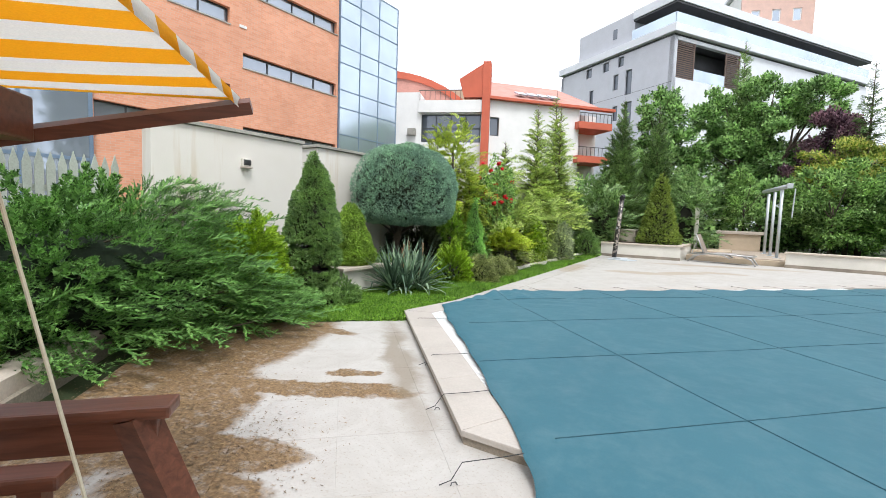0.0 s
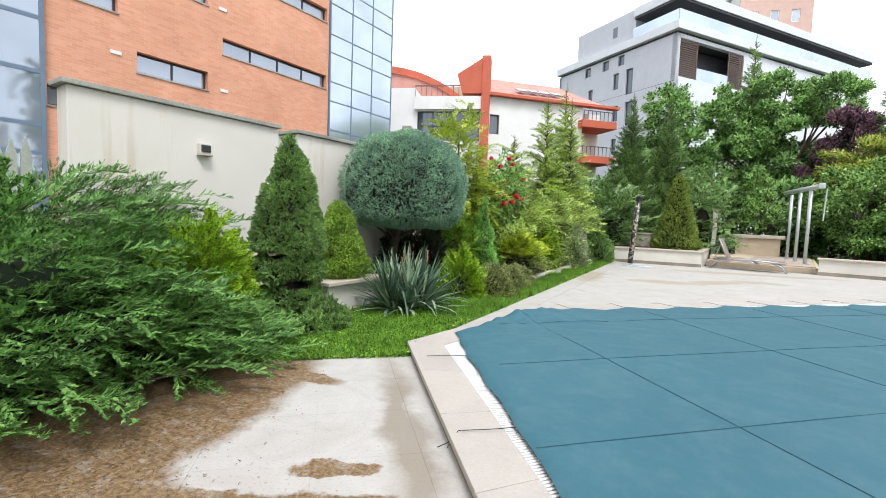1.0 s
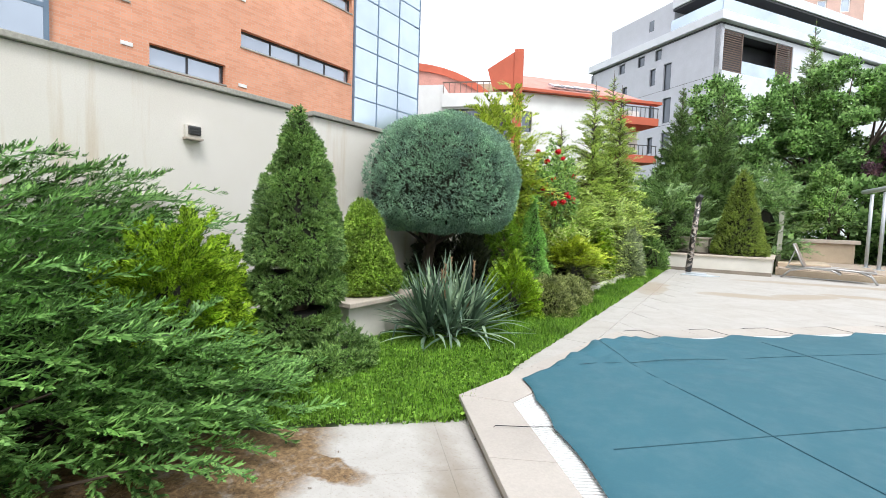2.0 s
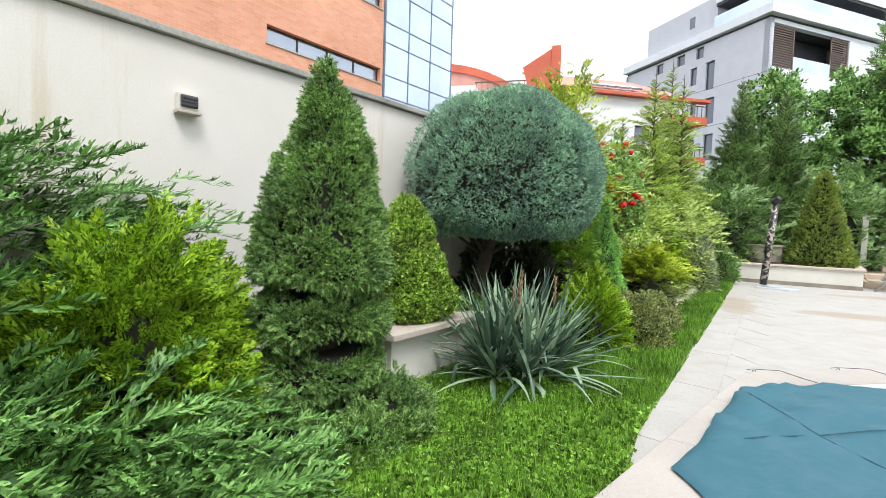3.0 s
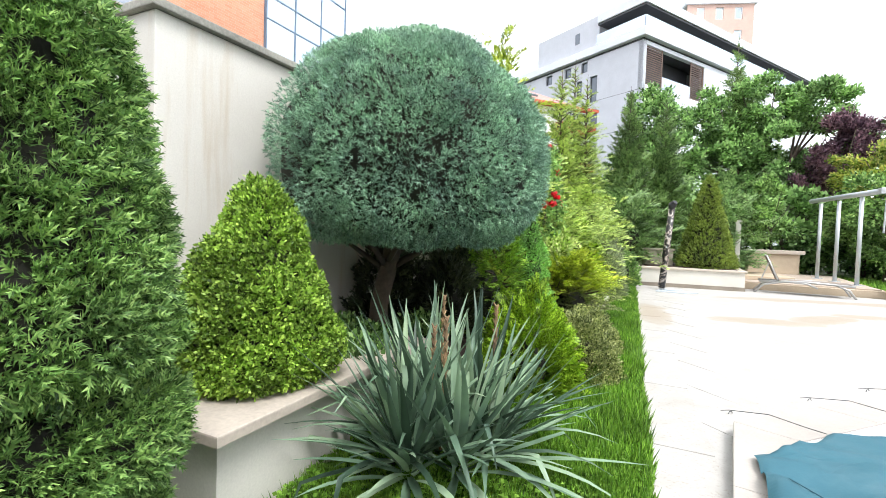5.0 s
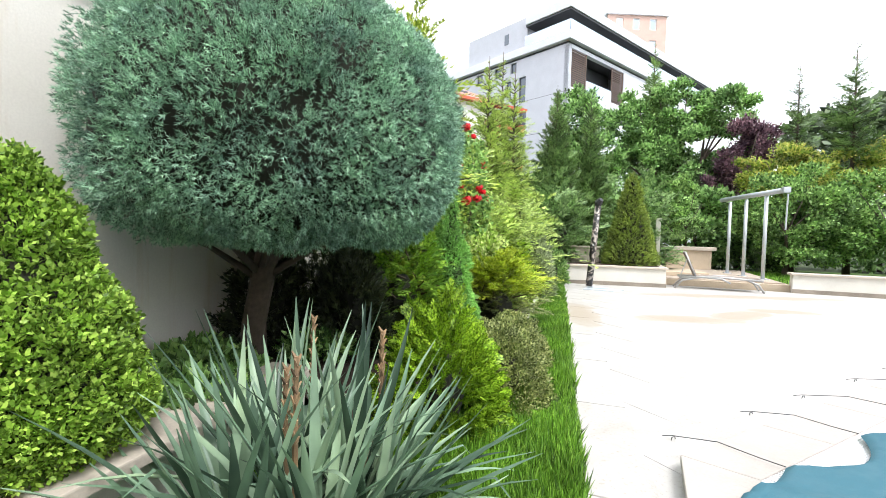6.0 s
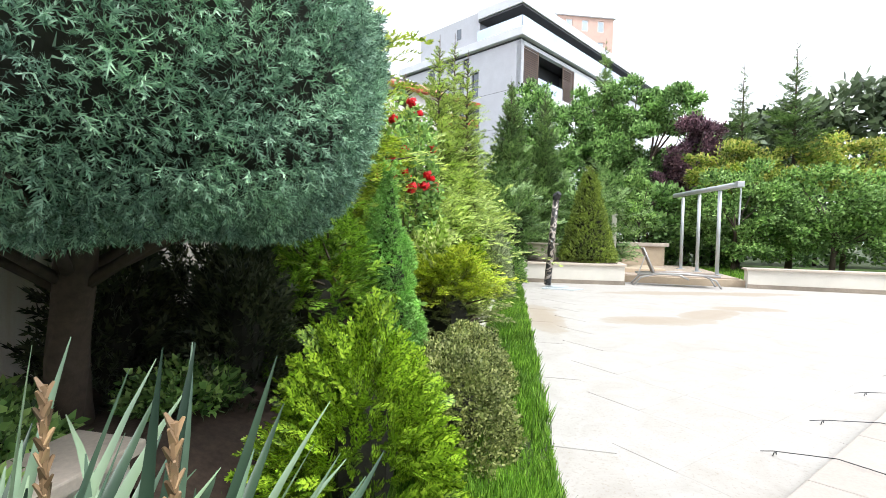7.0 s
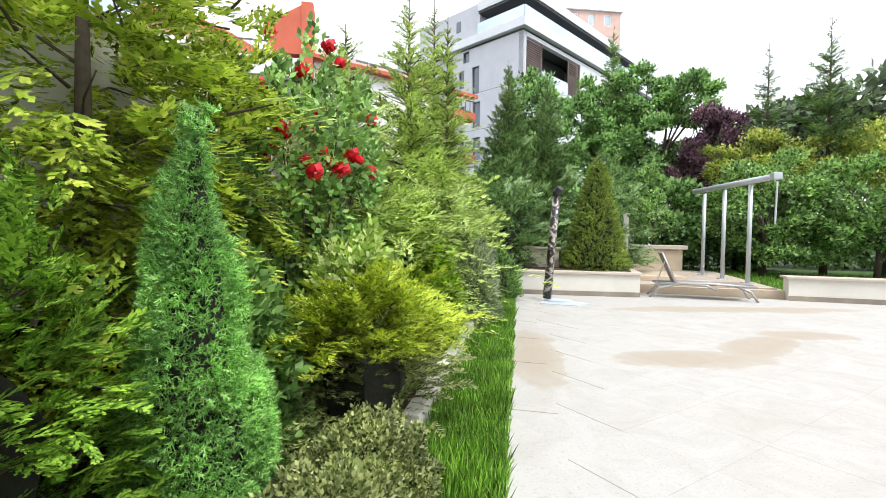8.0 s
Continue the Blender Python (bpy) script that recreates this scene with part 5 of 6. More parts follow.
def climbing_rose():
    ob = thing("climbing_rose", (-5.98, 11.4, 0.1), "climbing rose in full red bloom among the shrubs", "rose")
    n = 2000
    d = balls(n)
    p = np.stack([d[:, 0] * 0.50, d[:, 1] * 0.85, 1.5 + 0.95 * d[:, 2]], 1) * (1 + 0.12 * lumps(d * 3, 3.0, 2.0))[:, None]
    p[:, 2] = np.maximum(p[:, 2], 0.25)
    hang("foliage", scatter("foliage", TREE_SPRIG, p, d + 0.7 * balls(n), balls(n), 0.105 * rng.uniform(0.7, 1.3, n)), ROSE_LEAF, ob)
    wood = bmesh.new()
    for k in range(14):
        a = 2.4 * k
        tube_bm([(0.1 * math.cos(a), 0.1 * math.sin(a), 0), (0.25 * math.cos(a), 0.4 * math.sin(a), 1.1), (0.4 * math.cos(a), 0.75 * math.sin(a), 1.6 + 0.05 * k)], [0.014, 0.010, 0.004], 5, wood)
    part("canework", wood, BARK, ob, "thin thorny canes")["kind"] = "stuff"
    rr = random.Random(4)
    spots_at = [(-0.27, -0.4, 2.29), (-0.13, -0.4, 2.26), (-0.32, -0.4, 2.2), (-0.14, -0.4, 2.0), (-0.02, -0.4, 1.8), (-0.08, -0.4, 1.71), (0.02, 0.0, 1.77), (0.24, 0.0, 1.75), (0.29, 0.0, 1.65), (0.43, 0.0, 1.79), (0.02, 0.0, 2.01), (0.16, 0.0, 2.1), (-0.01, 0.0, 2.48), (0.32, 0.0, 2.52), (0.22, 0.0, 2.66), (-0.04, -0.4, 2.63), (0.17, 0.0, 1.83), (0.1, -0.4, 1.89)]
    for _ in range(6):
        a, zz = rr.uniform(-1.2, 1.0), rr.uniform(1.5, 2.4)
        spots_at.append((0.5 * math.cos(a), 0.8 * math.sin(a), zz))
    for x, y, z in spots_at:
        bm = bmesh.new()
        q = Vector((x + 0.06, y - 0.16, z))
        bloom_r = rr.uniform(0.040, 0.060)
        for j in range(26):
            h = 1 - 2 * (j + 0.5) / 26
            a = j * 2.4
            w = Vector((math.sqrt(1 - h * h) * math.cos(a), math.sqrt(1 - h * h) * math.sin(a), 0.8 * h))
            s = w.cross(Vector((0.2, 0.3, 1))).normalized()
            u = s.cross(w).normalized()
            R = bloom_r * rr.uniform(0.85, 1.15)
            c = q + w * R * 0.75 + Vector((rr.uniform(-1, 1), rr.uniform(-1, 1), rr.uniform(-1, 1))) * R * 0.3
            bm.faces.new([bm.verts.new(k) for k in (c - u * R * 0.5, c + s * R * 0.55 + w * R * 0.1, c + u * R * 0.6 + w * R * 0.35, c - s * R * 0.55 + w * R * 0.1)])
        part("bloom", bm, PETAL, ob, "full red rose bloom")


climbing_rose()


# ---- far terrace: planters, topiary cone, shower, deck, lounger, pergola ----
far_bed = thing("far_planter", label="low white rendered planter at the end of the patio", category="planter", kind="structure")
part("planter_wall", prism_bm([(-4.75, 18.2), (-2.05, 18.45), (-2.0, 21.6), (-4.9, 21.4)], -0.05, 0.48), PLANTER, far_bed)
part("cap", prism_bm([(-4.80, 18.15), (-2.0, 18.40), (-1.96, 21.6), (-4.95, 21.4)], 0.483, 0.53, bevel=0.01), PLANTER_CAP, far_bed, "beige stone planter cap")
part("plinth", prism_bm([(-4.76, 18.17), (-2.04, 18.42), (-2.045, 18.45), (-4.75, 18.2)], -0.05, 0.1), COPE_SIDE, far_bed)
part("soil", prism_bm([(-4.6, 18.5), (-2.2, 18.7), (-2.2, 21.4), (-4.7, 21.3)], 0.5, 0.545), SOIL, far_bed)
step_bed = thing("planter_step", label="small raised cream stone block in the planter", category="planter", kind="structure")
part("block", box_bm(-4.55, -3.75, 19.3, 20.0, 0.5, 0.98, 0.01), PLANTER_CAP, step_bed)
part("cap", box_bm(-4.6, -3.7, 19.25, 20.05, 0.983, 1.03, 0.01), PLANTER_CAP, step_bed)
cone_prof = smooth_profile([(0.03, 2.8), (0.14, 2.5), (0.34, 1.75), (0.58, 0.9), (0.78, 0.25), (0.76, 0.06), (0.6, 0.0)])[::-1]
clipped_shrub("yew_cone", (-2.92, 19.25, 0.52), [(r * 0.9, z * 0.95) for r, z in cone_prof], YEW_SPRIG, YEW_OLIVE, 5500, 0.125, "olive green yew clipped to a tall neat cone", "topiary", rough=0.03, seed=3.0)

shower = thing("solar_shower", (-3.98, 17.15, 0), "outdoor shower column wrapped in a black and tan camouflage cover", "shower")
part("column", tube_bm([(-0.02, 0, 0.06), (0.05, 0.02, 1.0), (0.13, 0.03, 2.08)], [0.085, 0.08, 0.075], 12), CAMO, shower, smooth=True)
part("head", tube_bm([(0.12, 0.03, 2.08), (0.14, 0.0, 2.17), (0.20, -0.06, 2.24)], [0.075, 0.10, 0.06], 10), BLACK, shower, "black plastic shower head")
part("tap", tube_bm([(0.05, -0.08, 1.1), (0.05, -0.14, 1.1)], 0.022, 8), STEEL, shower)
part("base", prism_bm([(0.12 * math.cos(a) * 2.2 + 0.2, 0.12 * math.sin(a) * 1.8 - 0.05) for a in (k * math.pi / 8 for k in range(16))], 0.0, 0.045), BOX_GREY, shower, "pale grey base tray")
part("mat", prism_bm([(-0.15, -0.45), (0.55, -0.55), (0.8, -0.2), (0.5, 0.05), (-0.1, -0.1)], 0.0, 0.02), BOX_GREY, shower, "crumpled pale plastic sheet")

deck = thing("deck_step", label="low raised stone and timber deck with a beige step", category="deck", kind="structure")
part("base", prism_bm([(-1.95, 19.45), (1.08, 19.2), (1.55, 25.2), (-1.9, 25.4)], -0.05, 0.17), TAN_STONE, deck)
for k in range(22):
    y = 19.5 + 0.255 * k
    part("plank", box_bm(-1.88, 1.0 + 0.02 * k, y, y + 0.245, 0.172, 0.2, 0.0), DECK_WOOD, deck)
step = setting("deck_tread", box_bm(-1.9, -0.6, 20.4, 22.6, 0.2, 0.32, 0.01), TAN_STONE, "low stone tread on the deck", "step")
bench = thing("stone_bench", (-0.4, 25.0, 0.2), "tan stone block bench with an overhanging pale top", "bench")
part("body", box_bm(-0.78, 0.78, -0.3, 0.3, 0.0, 0.72, 0.012), TAN_STONE, bench)
part("top", box_bm(-0.92, 0.92, -0.38, 0.38, 0.722, 0.86, 0.015), PLANTER_CAP, bench)
column = thing("white_column", (-1.88, 21.75, 0.0), "slim white square garden column", "column")
part("shaft", box_bm(-0.07, 0.07, -0.07, 0.07, 0.0, 1.9, 0.01), PLANTER, column)
part("cap", box_bm(-0.09, 0.09, -0.09, 0.09, 1.9, 2.0, 0.01), PLANTER, column)

pergola = thing("steel_gantry", (0.0, 0.0, 0.2), "grey steel gantry of three posts under one round beam", "pergola")
for x, y in ((0.82, 20.6), (0.66, 21.85), (0.50, 23.0)):
    part("post", tube_bm([(x, y, 0), (x, y, 2.44)], 0.052, 14), STEEL, pergola, smooth=True)
    part("foot", box_bm(x - 0.12, x + 0.12, y - 0.12, y + 0.12, 0.0, 0.02), STEEL, pergola)
part("beam", tube_bm([(0.98, 19.65, 2.52), (0.33, 23.4, 2.54)], 0.075, 14), STEEL, pergola, smooth=True)
part("end_cap", box_bm(0.89, 1.07, 19.58, 19.8, 2.44, 2.60, 0.02), STEEL, pergola)
part("hanging_rod", tube_bm([(1.16, 20.05, 2.45), (1.12, 20.0, 1.45)], 0.022, 8), STEEL, pergola)


def sun_lounger():
    ob = thing("sun_lounger", (-0.85, 18.78, 0), "taupe sling sun lounger with its back raised on a silver frame", "sun lounger", turn=-6)
    for y in (-0.3, 0.3):
        part("rail", tube_bm([(-0.85, y, 0.30), (0.2, y, 0.34), (1.05, y, 0.30)], 0.028, 8), LOUNGE_METAL, ob, smooth=True)
        part("leg", tube_bm([(-0.95, y, 0.0), (-0.75, y, 0.22), (-0.3, y, 0.33), (0.15, y, 0.30), (0.35, y, 0.2)], 0.026, 8), LOUNGE_METAL, ob, smooth=True)
        part("leg", tube_bm([(1.08, y, 0.0), (0.95, y, 0.2), (0.7, y, 0.31)], 0.026, 8), LOUNGE_METAL, ob, smooth=True)
        part("back_rail", tube_bm([(-0.45, y, 0.34), (-0.72, y, 0.98)], 0.022, 8), LOUNGE_METAL, ob, smooth=True)
    part("seat", box_bm(-0.45, 1.0, -0.29, 0.29, 0.30, 0.35, 0.012), SLING, ob)
    part("backrest", prism_bm([(-0.42, 0.345), (-0.69, 0.98), (-0.745, 0.965), (-0.475, 0.335)], -0.29, 0.29), SLING, ob, matrix=Matrix(((1, 0, 0, 0), (0, 0, 1, 0), (0, 1, 0, 0), (0, 0, 0, 1))))
    part("stay", tube_bm([(-0.66, -0.28, 0.8), (-0.82, -0.28, 0.31)], 0.015, 6), LOUNGE_METAL, ob)


sun_lounger()

long_bed = thing("long_planter_wall", label="long low cream planter wall round the lawn", category="planter wall", kind="structure")
part("planter_wall", prism_bm([(1.0, 19.0), (14.0, 18.0), (14.0, 18.35), (1.05, 19.35)], -0.05, 0.46), PLANTER, long_bed)
part("cap", prism_bm([(0.95, 18.95), (14.0, 17.95), (14.0, 18.4), (1.0, 19.4)], 0.463, 0.51, bevel=0.01), PLANTER_CAP, long_bed)
part("plinth", prism_bm([(0.98, 18.97), (14.0, 17.97), (14.0, 18.0), (1.0, 19.0)], -0.05, 0.1), COPE_SIDE, long_bed)


# ---- broadleaf trees ----
def broadleaf(name, at, blobs, n, leaf, mat, label, trunk_r=0.12, seed=1, clumps=46, category="tree", fork=0.35):
    """Trunk, limbs to each mass of the crown, and thousands of leafy twigs gathered in clumps."""
    ob = thing(name, at, label, category)
    rd = np.random.default_rng(seed)
    pts, nor = [], []
    for (x, y, z, rx, ry, rz) in blobs:
        share = int(0.78 * n * rx * rz / sum(b[3] * b[5] for b in blobs))
        d = unit(rd.normal(size=(clumps, 3)))
        c = d * np.array([rx, ry, rz]) * rd.uniform(0.55, 1.02, (clumps, 1)) + np.array([x, y, z])
        pick = rd.integers(0, clumps, share)
        off = unit(rd.normal(size=(share, 3))) * (rd.random((share, 1)) ** 0.5)
        p = c[pick] + off * np.array([rx, ry, rz]) * np.array([0.27, 0.27, 0.17])
        pts.append(p)
        nor.append(d[pick] + 0.8 * off + np.array([0, 0, 0.25]))
    p, nn = np.concatenate(pts), np.concatenate(nor)
    p[:, 2] = np.maximum(p[:, 2], 0.3)
    m = len(p)
    hang("crown", scatter("crown", TREE_SPRIG, p, nn + 0.6 * balls(m), np.array([[0, 0, 1.0]]) + 0.7 * balls(m), 1.1 * leaf * rng.uniform(0.65, 1.3, m)), mat, ob)
    top = max(b[2] for b in blobs)
    wood = tube_bm([(0, 0, 0), (0.05, 0.02, top * fork), (0.0, 0.05, top * 0.9)], [trunk_r, trunk_r * 0.75, trunk_r * 0.2], 9)
    part("trunk", wood, BARK, ob, "grey-brown trunk", smooth=True)
    for (x, y, z, rx, ry, rz) in blobs:
        for k in range(4):
            e = (x + rx * 0.6 * math.cos(k * 1.7), y + ry * 0.6 * math.sin(k * 1.7), z + rz * (0.15 + 0.12 * k))
            part("limb", tube_bm([(0.03, 0.02, top * fork * (0.8 + 0.12 * k)), (x * 0.5, y * 0.5, (top * fork + z) / 2), e], [trunk_r * 0.45, trunk_r * 0.28, 0.012], 6), BARK, ob, smooth=True)
    return ob


broadleaf("walnut_tree", (0.4, 33.0, 0), [(-2.6, 0, 7.9, 1.5, 1.5, 1.5), (-0.2, 0, 8.5, 1.7, 1.5, 1.6), (2.2, 0, 8.2, 1.6, 1.5, 1.5), (-2.0, -0.3, 5.2, 2.1, 1.8, 2.0), (0.8, -0.4, 5.4, 2.2, 1.8, 2.0), (3.2, 0, 6.2, 1.2, 1.2, 1.6)], 21000, 0.25, TREE_LEAF, "large leafy green walnut tree behind the garden", 0.26, 1, clumps=36)
broadleaf("bright_tree", (-4.9, 31.0, 0), [(0, 0, 7.7, 1.4, 1.3, 1.5), (0.3, 0, 4.8, 2.0, 1.6, 2.2)], 6000, 0.26, TREE_LEAF, "broad leafy green tree behind the firs", 0.2, 3)
broadleaf("purple_plum", (2.8, 30.7, 0), [(0.1, 0, 5.5, 1.3, 1.2, 1.8), (-0.6, 0, 3.4, 1.1, 1.0, 1.7)], 6500, 0.21, PLUM_LEAF, "dark purple-leaved plum tree", 0.14, 4)
broadleaf("cherry_tree", (-0.35, 25.9, 0), [(0, 0, 2.6, 0.95, 0.8, 1.35)], 3200, 0.15, ORCHARD_LEAF, "small young green fruit tree behind the bench", 0.06, 5, clumps=30)
for k, (x, y, r) in enumerate(((2.7, 24.6, 1.6), (5.6, 24.2, 1.9), (9.2, 24.0, 2.0), (13.2, 23.6, 2.2))):
    broadleaf("orchard_tree", (x, y, 0), [(0, 0, 2.45, r, 1.4, 1.6), (0.6, 0, 1.4, r * 0.9, 1.3, 0.9)], 6000 - 600 * k, 0.175, ORCHARD_LEAF, "low spreading green fruit tree over the lawn", 0.1, 6 + k)
for k, (x, y, r) in enumerate(((3.4, 26.3, 1.7), (7.0, 26.2, 2.0), (11.5, 26.0, 2.2))):
    broadleaf("young_leaf_tree", (x, y, 0), [(0, 0, 4.0, r, 1.3, 1.25)], 4600, 0.16, YOUNG_LEAF, "fruit tree with yellow and orange young leaves", 0.1, 12 + k)
for k, (x, y, z, r) in enumerate([(1.8, 36.0, 3.4, 3.0), (-2.4, 35.5, 3.2, 2.6), (5.5, 33.5, 2.6, 2.4), (9.5, 33, 2.8, 2.6), (13.5, 32, 3.0, 2.8), (-7.5, 27.0, 2.0, 2.0), (0.5, 28.4, 1.8, 1.9), (3.4, 29.0, 1.6, 1.8), (-2.6, 26.6, 1.8, 1.7)]):
    broadleaf("dense_shrub", (x, y, 0), [(0, 0, z, r, 1.6, z)], 1800, 0.34, TREE_LEAF, "dense dark green shrub under the tall trees", 0.1, 20 + k, category="shrub")
# Greens greyed and lightened: the distance haze is put into the leaf colour.
HILL = foliage("hazy_hill_trees", (0.09, 0.13, 0.07), (0.13, 0.18, 0.10), (0.19, 0.24, 0.15), 0.3)
woods = thing("far_woods", (0, 0, 0), "dark wooded slope in the distance", "woods", kind="stuff")
n = 7000
fx = rng.uniform(9, 70, n)
fz = rng.random(n) ** 0.6 * (9.8 + 0.26 * (fx - 9) + 0.3 * np.sin(fx * 0.9))
fp = np.stack([fx, 47 - 0.25 * fx + rng.normal(0, 1.2, n), fz], 1)
hang("trees", scatter("trees", TREE_SPRIG, fp, balls(n) + np.array([0, -0.6, 0.4]), balls(n), 1.1 * rng.uniform(0.6, 1.3, n)), HILL, woods)


# ---- buildings ----
def brick_building():
    ob = thing("brick_office", (-16, 0, 0), "orange brick office building with strip windows", "building", turn=90)
    # along x: to the north; the face looks east
    strips = [(10.4, 14.97, 6.56, 7.09, 4), (10.4, 14.97, 9.26, 9.78, 4), (10.4, 14.97, 3.88, 4.4, 4), (10.4, 14.97, 11.95, 12.45, 4), (7.79, 9.9, 5.24, 5.82, 2), (5.75, 7.32, 6.72, 7.25, 2), (7.79, 9.9, 7.95, 8.5, 2), (5.72, 7.5, 3.86, 4.38, 2), (5.75, 7.32, 9.4, 9.95, 2)]
    part("wall", openings_bm(5.66, 15.08, -0.1, 14.5, [s[:4] for s in strips], 0.35), BRICK, ob)
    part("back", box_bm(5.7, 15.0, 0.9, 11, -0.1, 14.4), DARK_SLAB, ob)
    part("roof", box_bm(5.6, 15.12, -0.05, 11, 14.5, 14.65), CAP, ob)
    for a, b, c, d, bays in strips:
        window_in(ob, a, b, c, d, 0.16, GLASS_STRIP, DARK_FRAME, bays, 0.05)
        part("sill", box_bm(a - 0.03, b + 0.03, -0.03, 0.16, c - 0.05, c - 0.003), CAP, ob, "pale stone window sill")
    for u, z in ((7.25, 5.62), (10.45, 5.35), (10.4, 8.0), (9.1, 9.1), (7.0, 8.4)):
        part("vent", box_bm(u - 0.14, u + 0.14, -0.025, 0.0, z - 0.05, z + 0.05), WHITE_WALL, ob, "small white wall vent")

    glass_front = thing("glass_stair_tower", (-16, 0, 0), "pale blue glass curtain-wall stair tower", "building", turn=90)
    us, zs = [15.12, 16.4, 17.7, 19.1], [-0.1, 1.5, 2.9, 4.1, 4.9, 6.1, 6.9, 8.1, 8.85, 10.1, 10.9, 11.85]
    curtain(glass_front, us, zs, -0.08, GLASS_TOWER, BLUE_FRAME, 0.045)
    part("body", box_bm(15.15, 19.05, 0.4, 8, -0.1, 11.75), PALE_BAND, glass_front)
    left = thing("glass_office_wing", (-16, 0, 0), "blue-framed glass curtain wall wing", "building", turn=90)
    curtain(left, [-9.0 + 1.63 * k for k in range(9)] + [5.6], [-0.1, 1.3, 2.6, 3.3, 4.6, 5.9, 6.6, 7.9, 9.2, 9.9, 11.2, 12.5], -0.15, GLASS_STRIP, BLUE_FRAME, 0.10)
    part("body", box_bm(-9.0, 5.55, 0.5, 9, -0.1, 12.4), DARK_SLAB, left)


def curtain(ob, us, zs, y, glass, bars, w):
    for a, b in zip(us, us[1:]):
        for c, d in zip(zs, zs[1:]):
            pane = part("pane", box_bm(a + w / 2, b - w / 2, y + 0.02, y + 0.05, c + w / 2, d - w / 2), glass, ob, matrix=Matrix.Translation(((a + b) / 2, y, (c + d) / 2)) @ pose(0, 0, 0, random.uniform(-0.35, 0.35), 0, random.uniform(-0.35, 0.35)) @ Matrix.Translation((-(a + b) / 2, -y, -(c + d) / 2)))
    for u in us:
        part("mullion", box_bm(u - w / 2, u + w / 2, y, y + 0.12, zs[0], zs[-1]), bars, ob)
    for z in zs:
        part("transom", box_bm(us[0], us[-1], y + 0.004, y + 0.116, z - w / 2, z + w / 2), bars, ob)


brick_building()


def white_house():
    ob = thing("white_house", (-13.5, 24.7, 0), "white rendered house with red pillar, arched red gable and roof terrace", "house", turn=25)
    part("wall", openings_bm(-4.2, -0.36, -0.1, 7.5, [(-4.05, -0.42, 5.76, 7.44)], 0.3), WHITE_WALL, ob)
    window_in(ob, -4.05, -0.42, 5.76, 7.44, 0.12, GLASS_DARK, DARK_FRAME, 4, 0.07, 2)
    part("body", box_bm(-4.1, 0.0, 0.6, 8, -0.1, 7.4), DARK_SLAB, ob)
    part("side_wall", box_bm(-7.5, -4.2, -0.02, 8, -0.1, 8.75), WHITE_WALL, ob)
    part("air_conditioner", box_bm(-4.85, -4.35, -0.3, -0.02, 6.15, 6.55, 0.02), CAP, ob)
    part("ledge", box_bm(-4.2, -0.36, -0.25, 2.5, 7.5, 8.22, 0.01), WHITE_WALL, ob)
    for k in range(13):
        part("baluster", box_bm(-4.15 + 0.31 * k, -4.12 + 0.31 * k, -0.2, -0.17, 8.22, 8.78), SLAT_BROWN, ob)
    part("railing", box_bm(-4.2, -0.36, -0.21, -0.16, 8.78, 8.84), SLAT_BROWN, ob)
    part("terrace_wall", box_bm(-7.5, -0.36, 2.5, 8, 8.2, 9.5), TAN_STONE, ob)
    part("pillar", box_bm(-0.355, 0.1, -0.35, 0.7, -0.1, 10.41, 0.01), RED_PAINT, ob, "tall brick-red pillar")
    wedge = bmesh.new()
    prism_bm([(-1.75, 9.42), (-1.45, 8.36), (-0.36, 8.36), (-0.36, 10.28)], 0.0, 0.5, wedge)
    part("wedge", wedge, RED_PAINT, ob, "brick-red wedge-shaped gable", matrix=pose(0, 0.2, 0, 90, 0, 0))
    arch = []
    low_arch = []
    for k in range(9):
        s = k / 8
        u = -7.6 + 6.0 * s
        z = 10.75 - 0.35 * s - 1.75 * s ** 2.6
        arch.append((u, z))
        low_arch.append((u, z - 0.42))
    part("arched_gable", prism_bm(arch + low_arch[::-1], 0.0, 0.5), RED_PAINT, ob, "red arched gable", matrix=pose(0, 2.4, 0, 90, 0, 0))
    part("roof", prism_bm([(u, z + 0.02) for u, z in arch] + [(-1.6, 8.4), (-7.6, 8.4)], -8.0, -2.0), ROOF_TILE, ob, "pale red tiled roof", matrix=pose(0, 0, 0, 90, 0, 0))
    right = thing("white_house_wing", (-13.5, 24.7, 0), "white house wing with pale red roof, skylights and balconies", "house", turn=50)
    wins = [(0.15, 0.75, 6.2, 7.3), (4.4, 5.1, 5.6, 6.9)]
    part("wall", openings_bm(0.12, 6.2, -0.1, 8.4, wins, 0.3), WHITE_WALL, right)
    for a, b, c, d in wins:
        window_in(right, a, b, c, d, 0.12, GLASS_DARK, DARK_FRAME, 1, 0.06)
    part("body", box_bm(0.2, 6.15, 0.5, 7, -0.1, 8.3), DARK_SLAB, right)
    part("set_back", box_bm(6.2, 8.4, 1.4, 7, -0.1, 8.3), WHITE_WALL, right)
    part("roof", prism_bm([(-0.3, 8.42), (5.5, 11.0), (5.5, 10.86), (-0.3, 8.28)], 0.1, 7.6), ROOF_TILE, right, "pale red tiled roof slope", matrix=Matrix(((0, 0, 1, 0), (1, 0, 0, 0), (0, 1, 0, 0), (0, 0, 0, 1))))
    for k in range(4):
        part("skylight", box_bm(2.1 + 0.75 * k, 2.7 + 0.75 * k, 0.35, 1.15, 8.80, 8.90), GLASS_TOWER, right, "roof window", matrix=Matrix.Translation((0, 0.3, 8.72)) @ pose(0, 0, 0, 24) @ Matrix.Translation((0, -0.3, -8.72)))
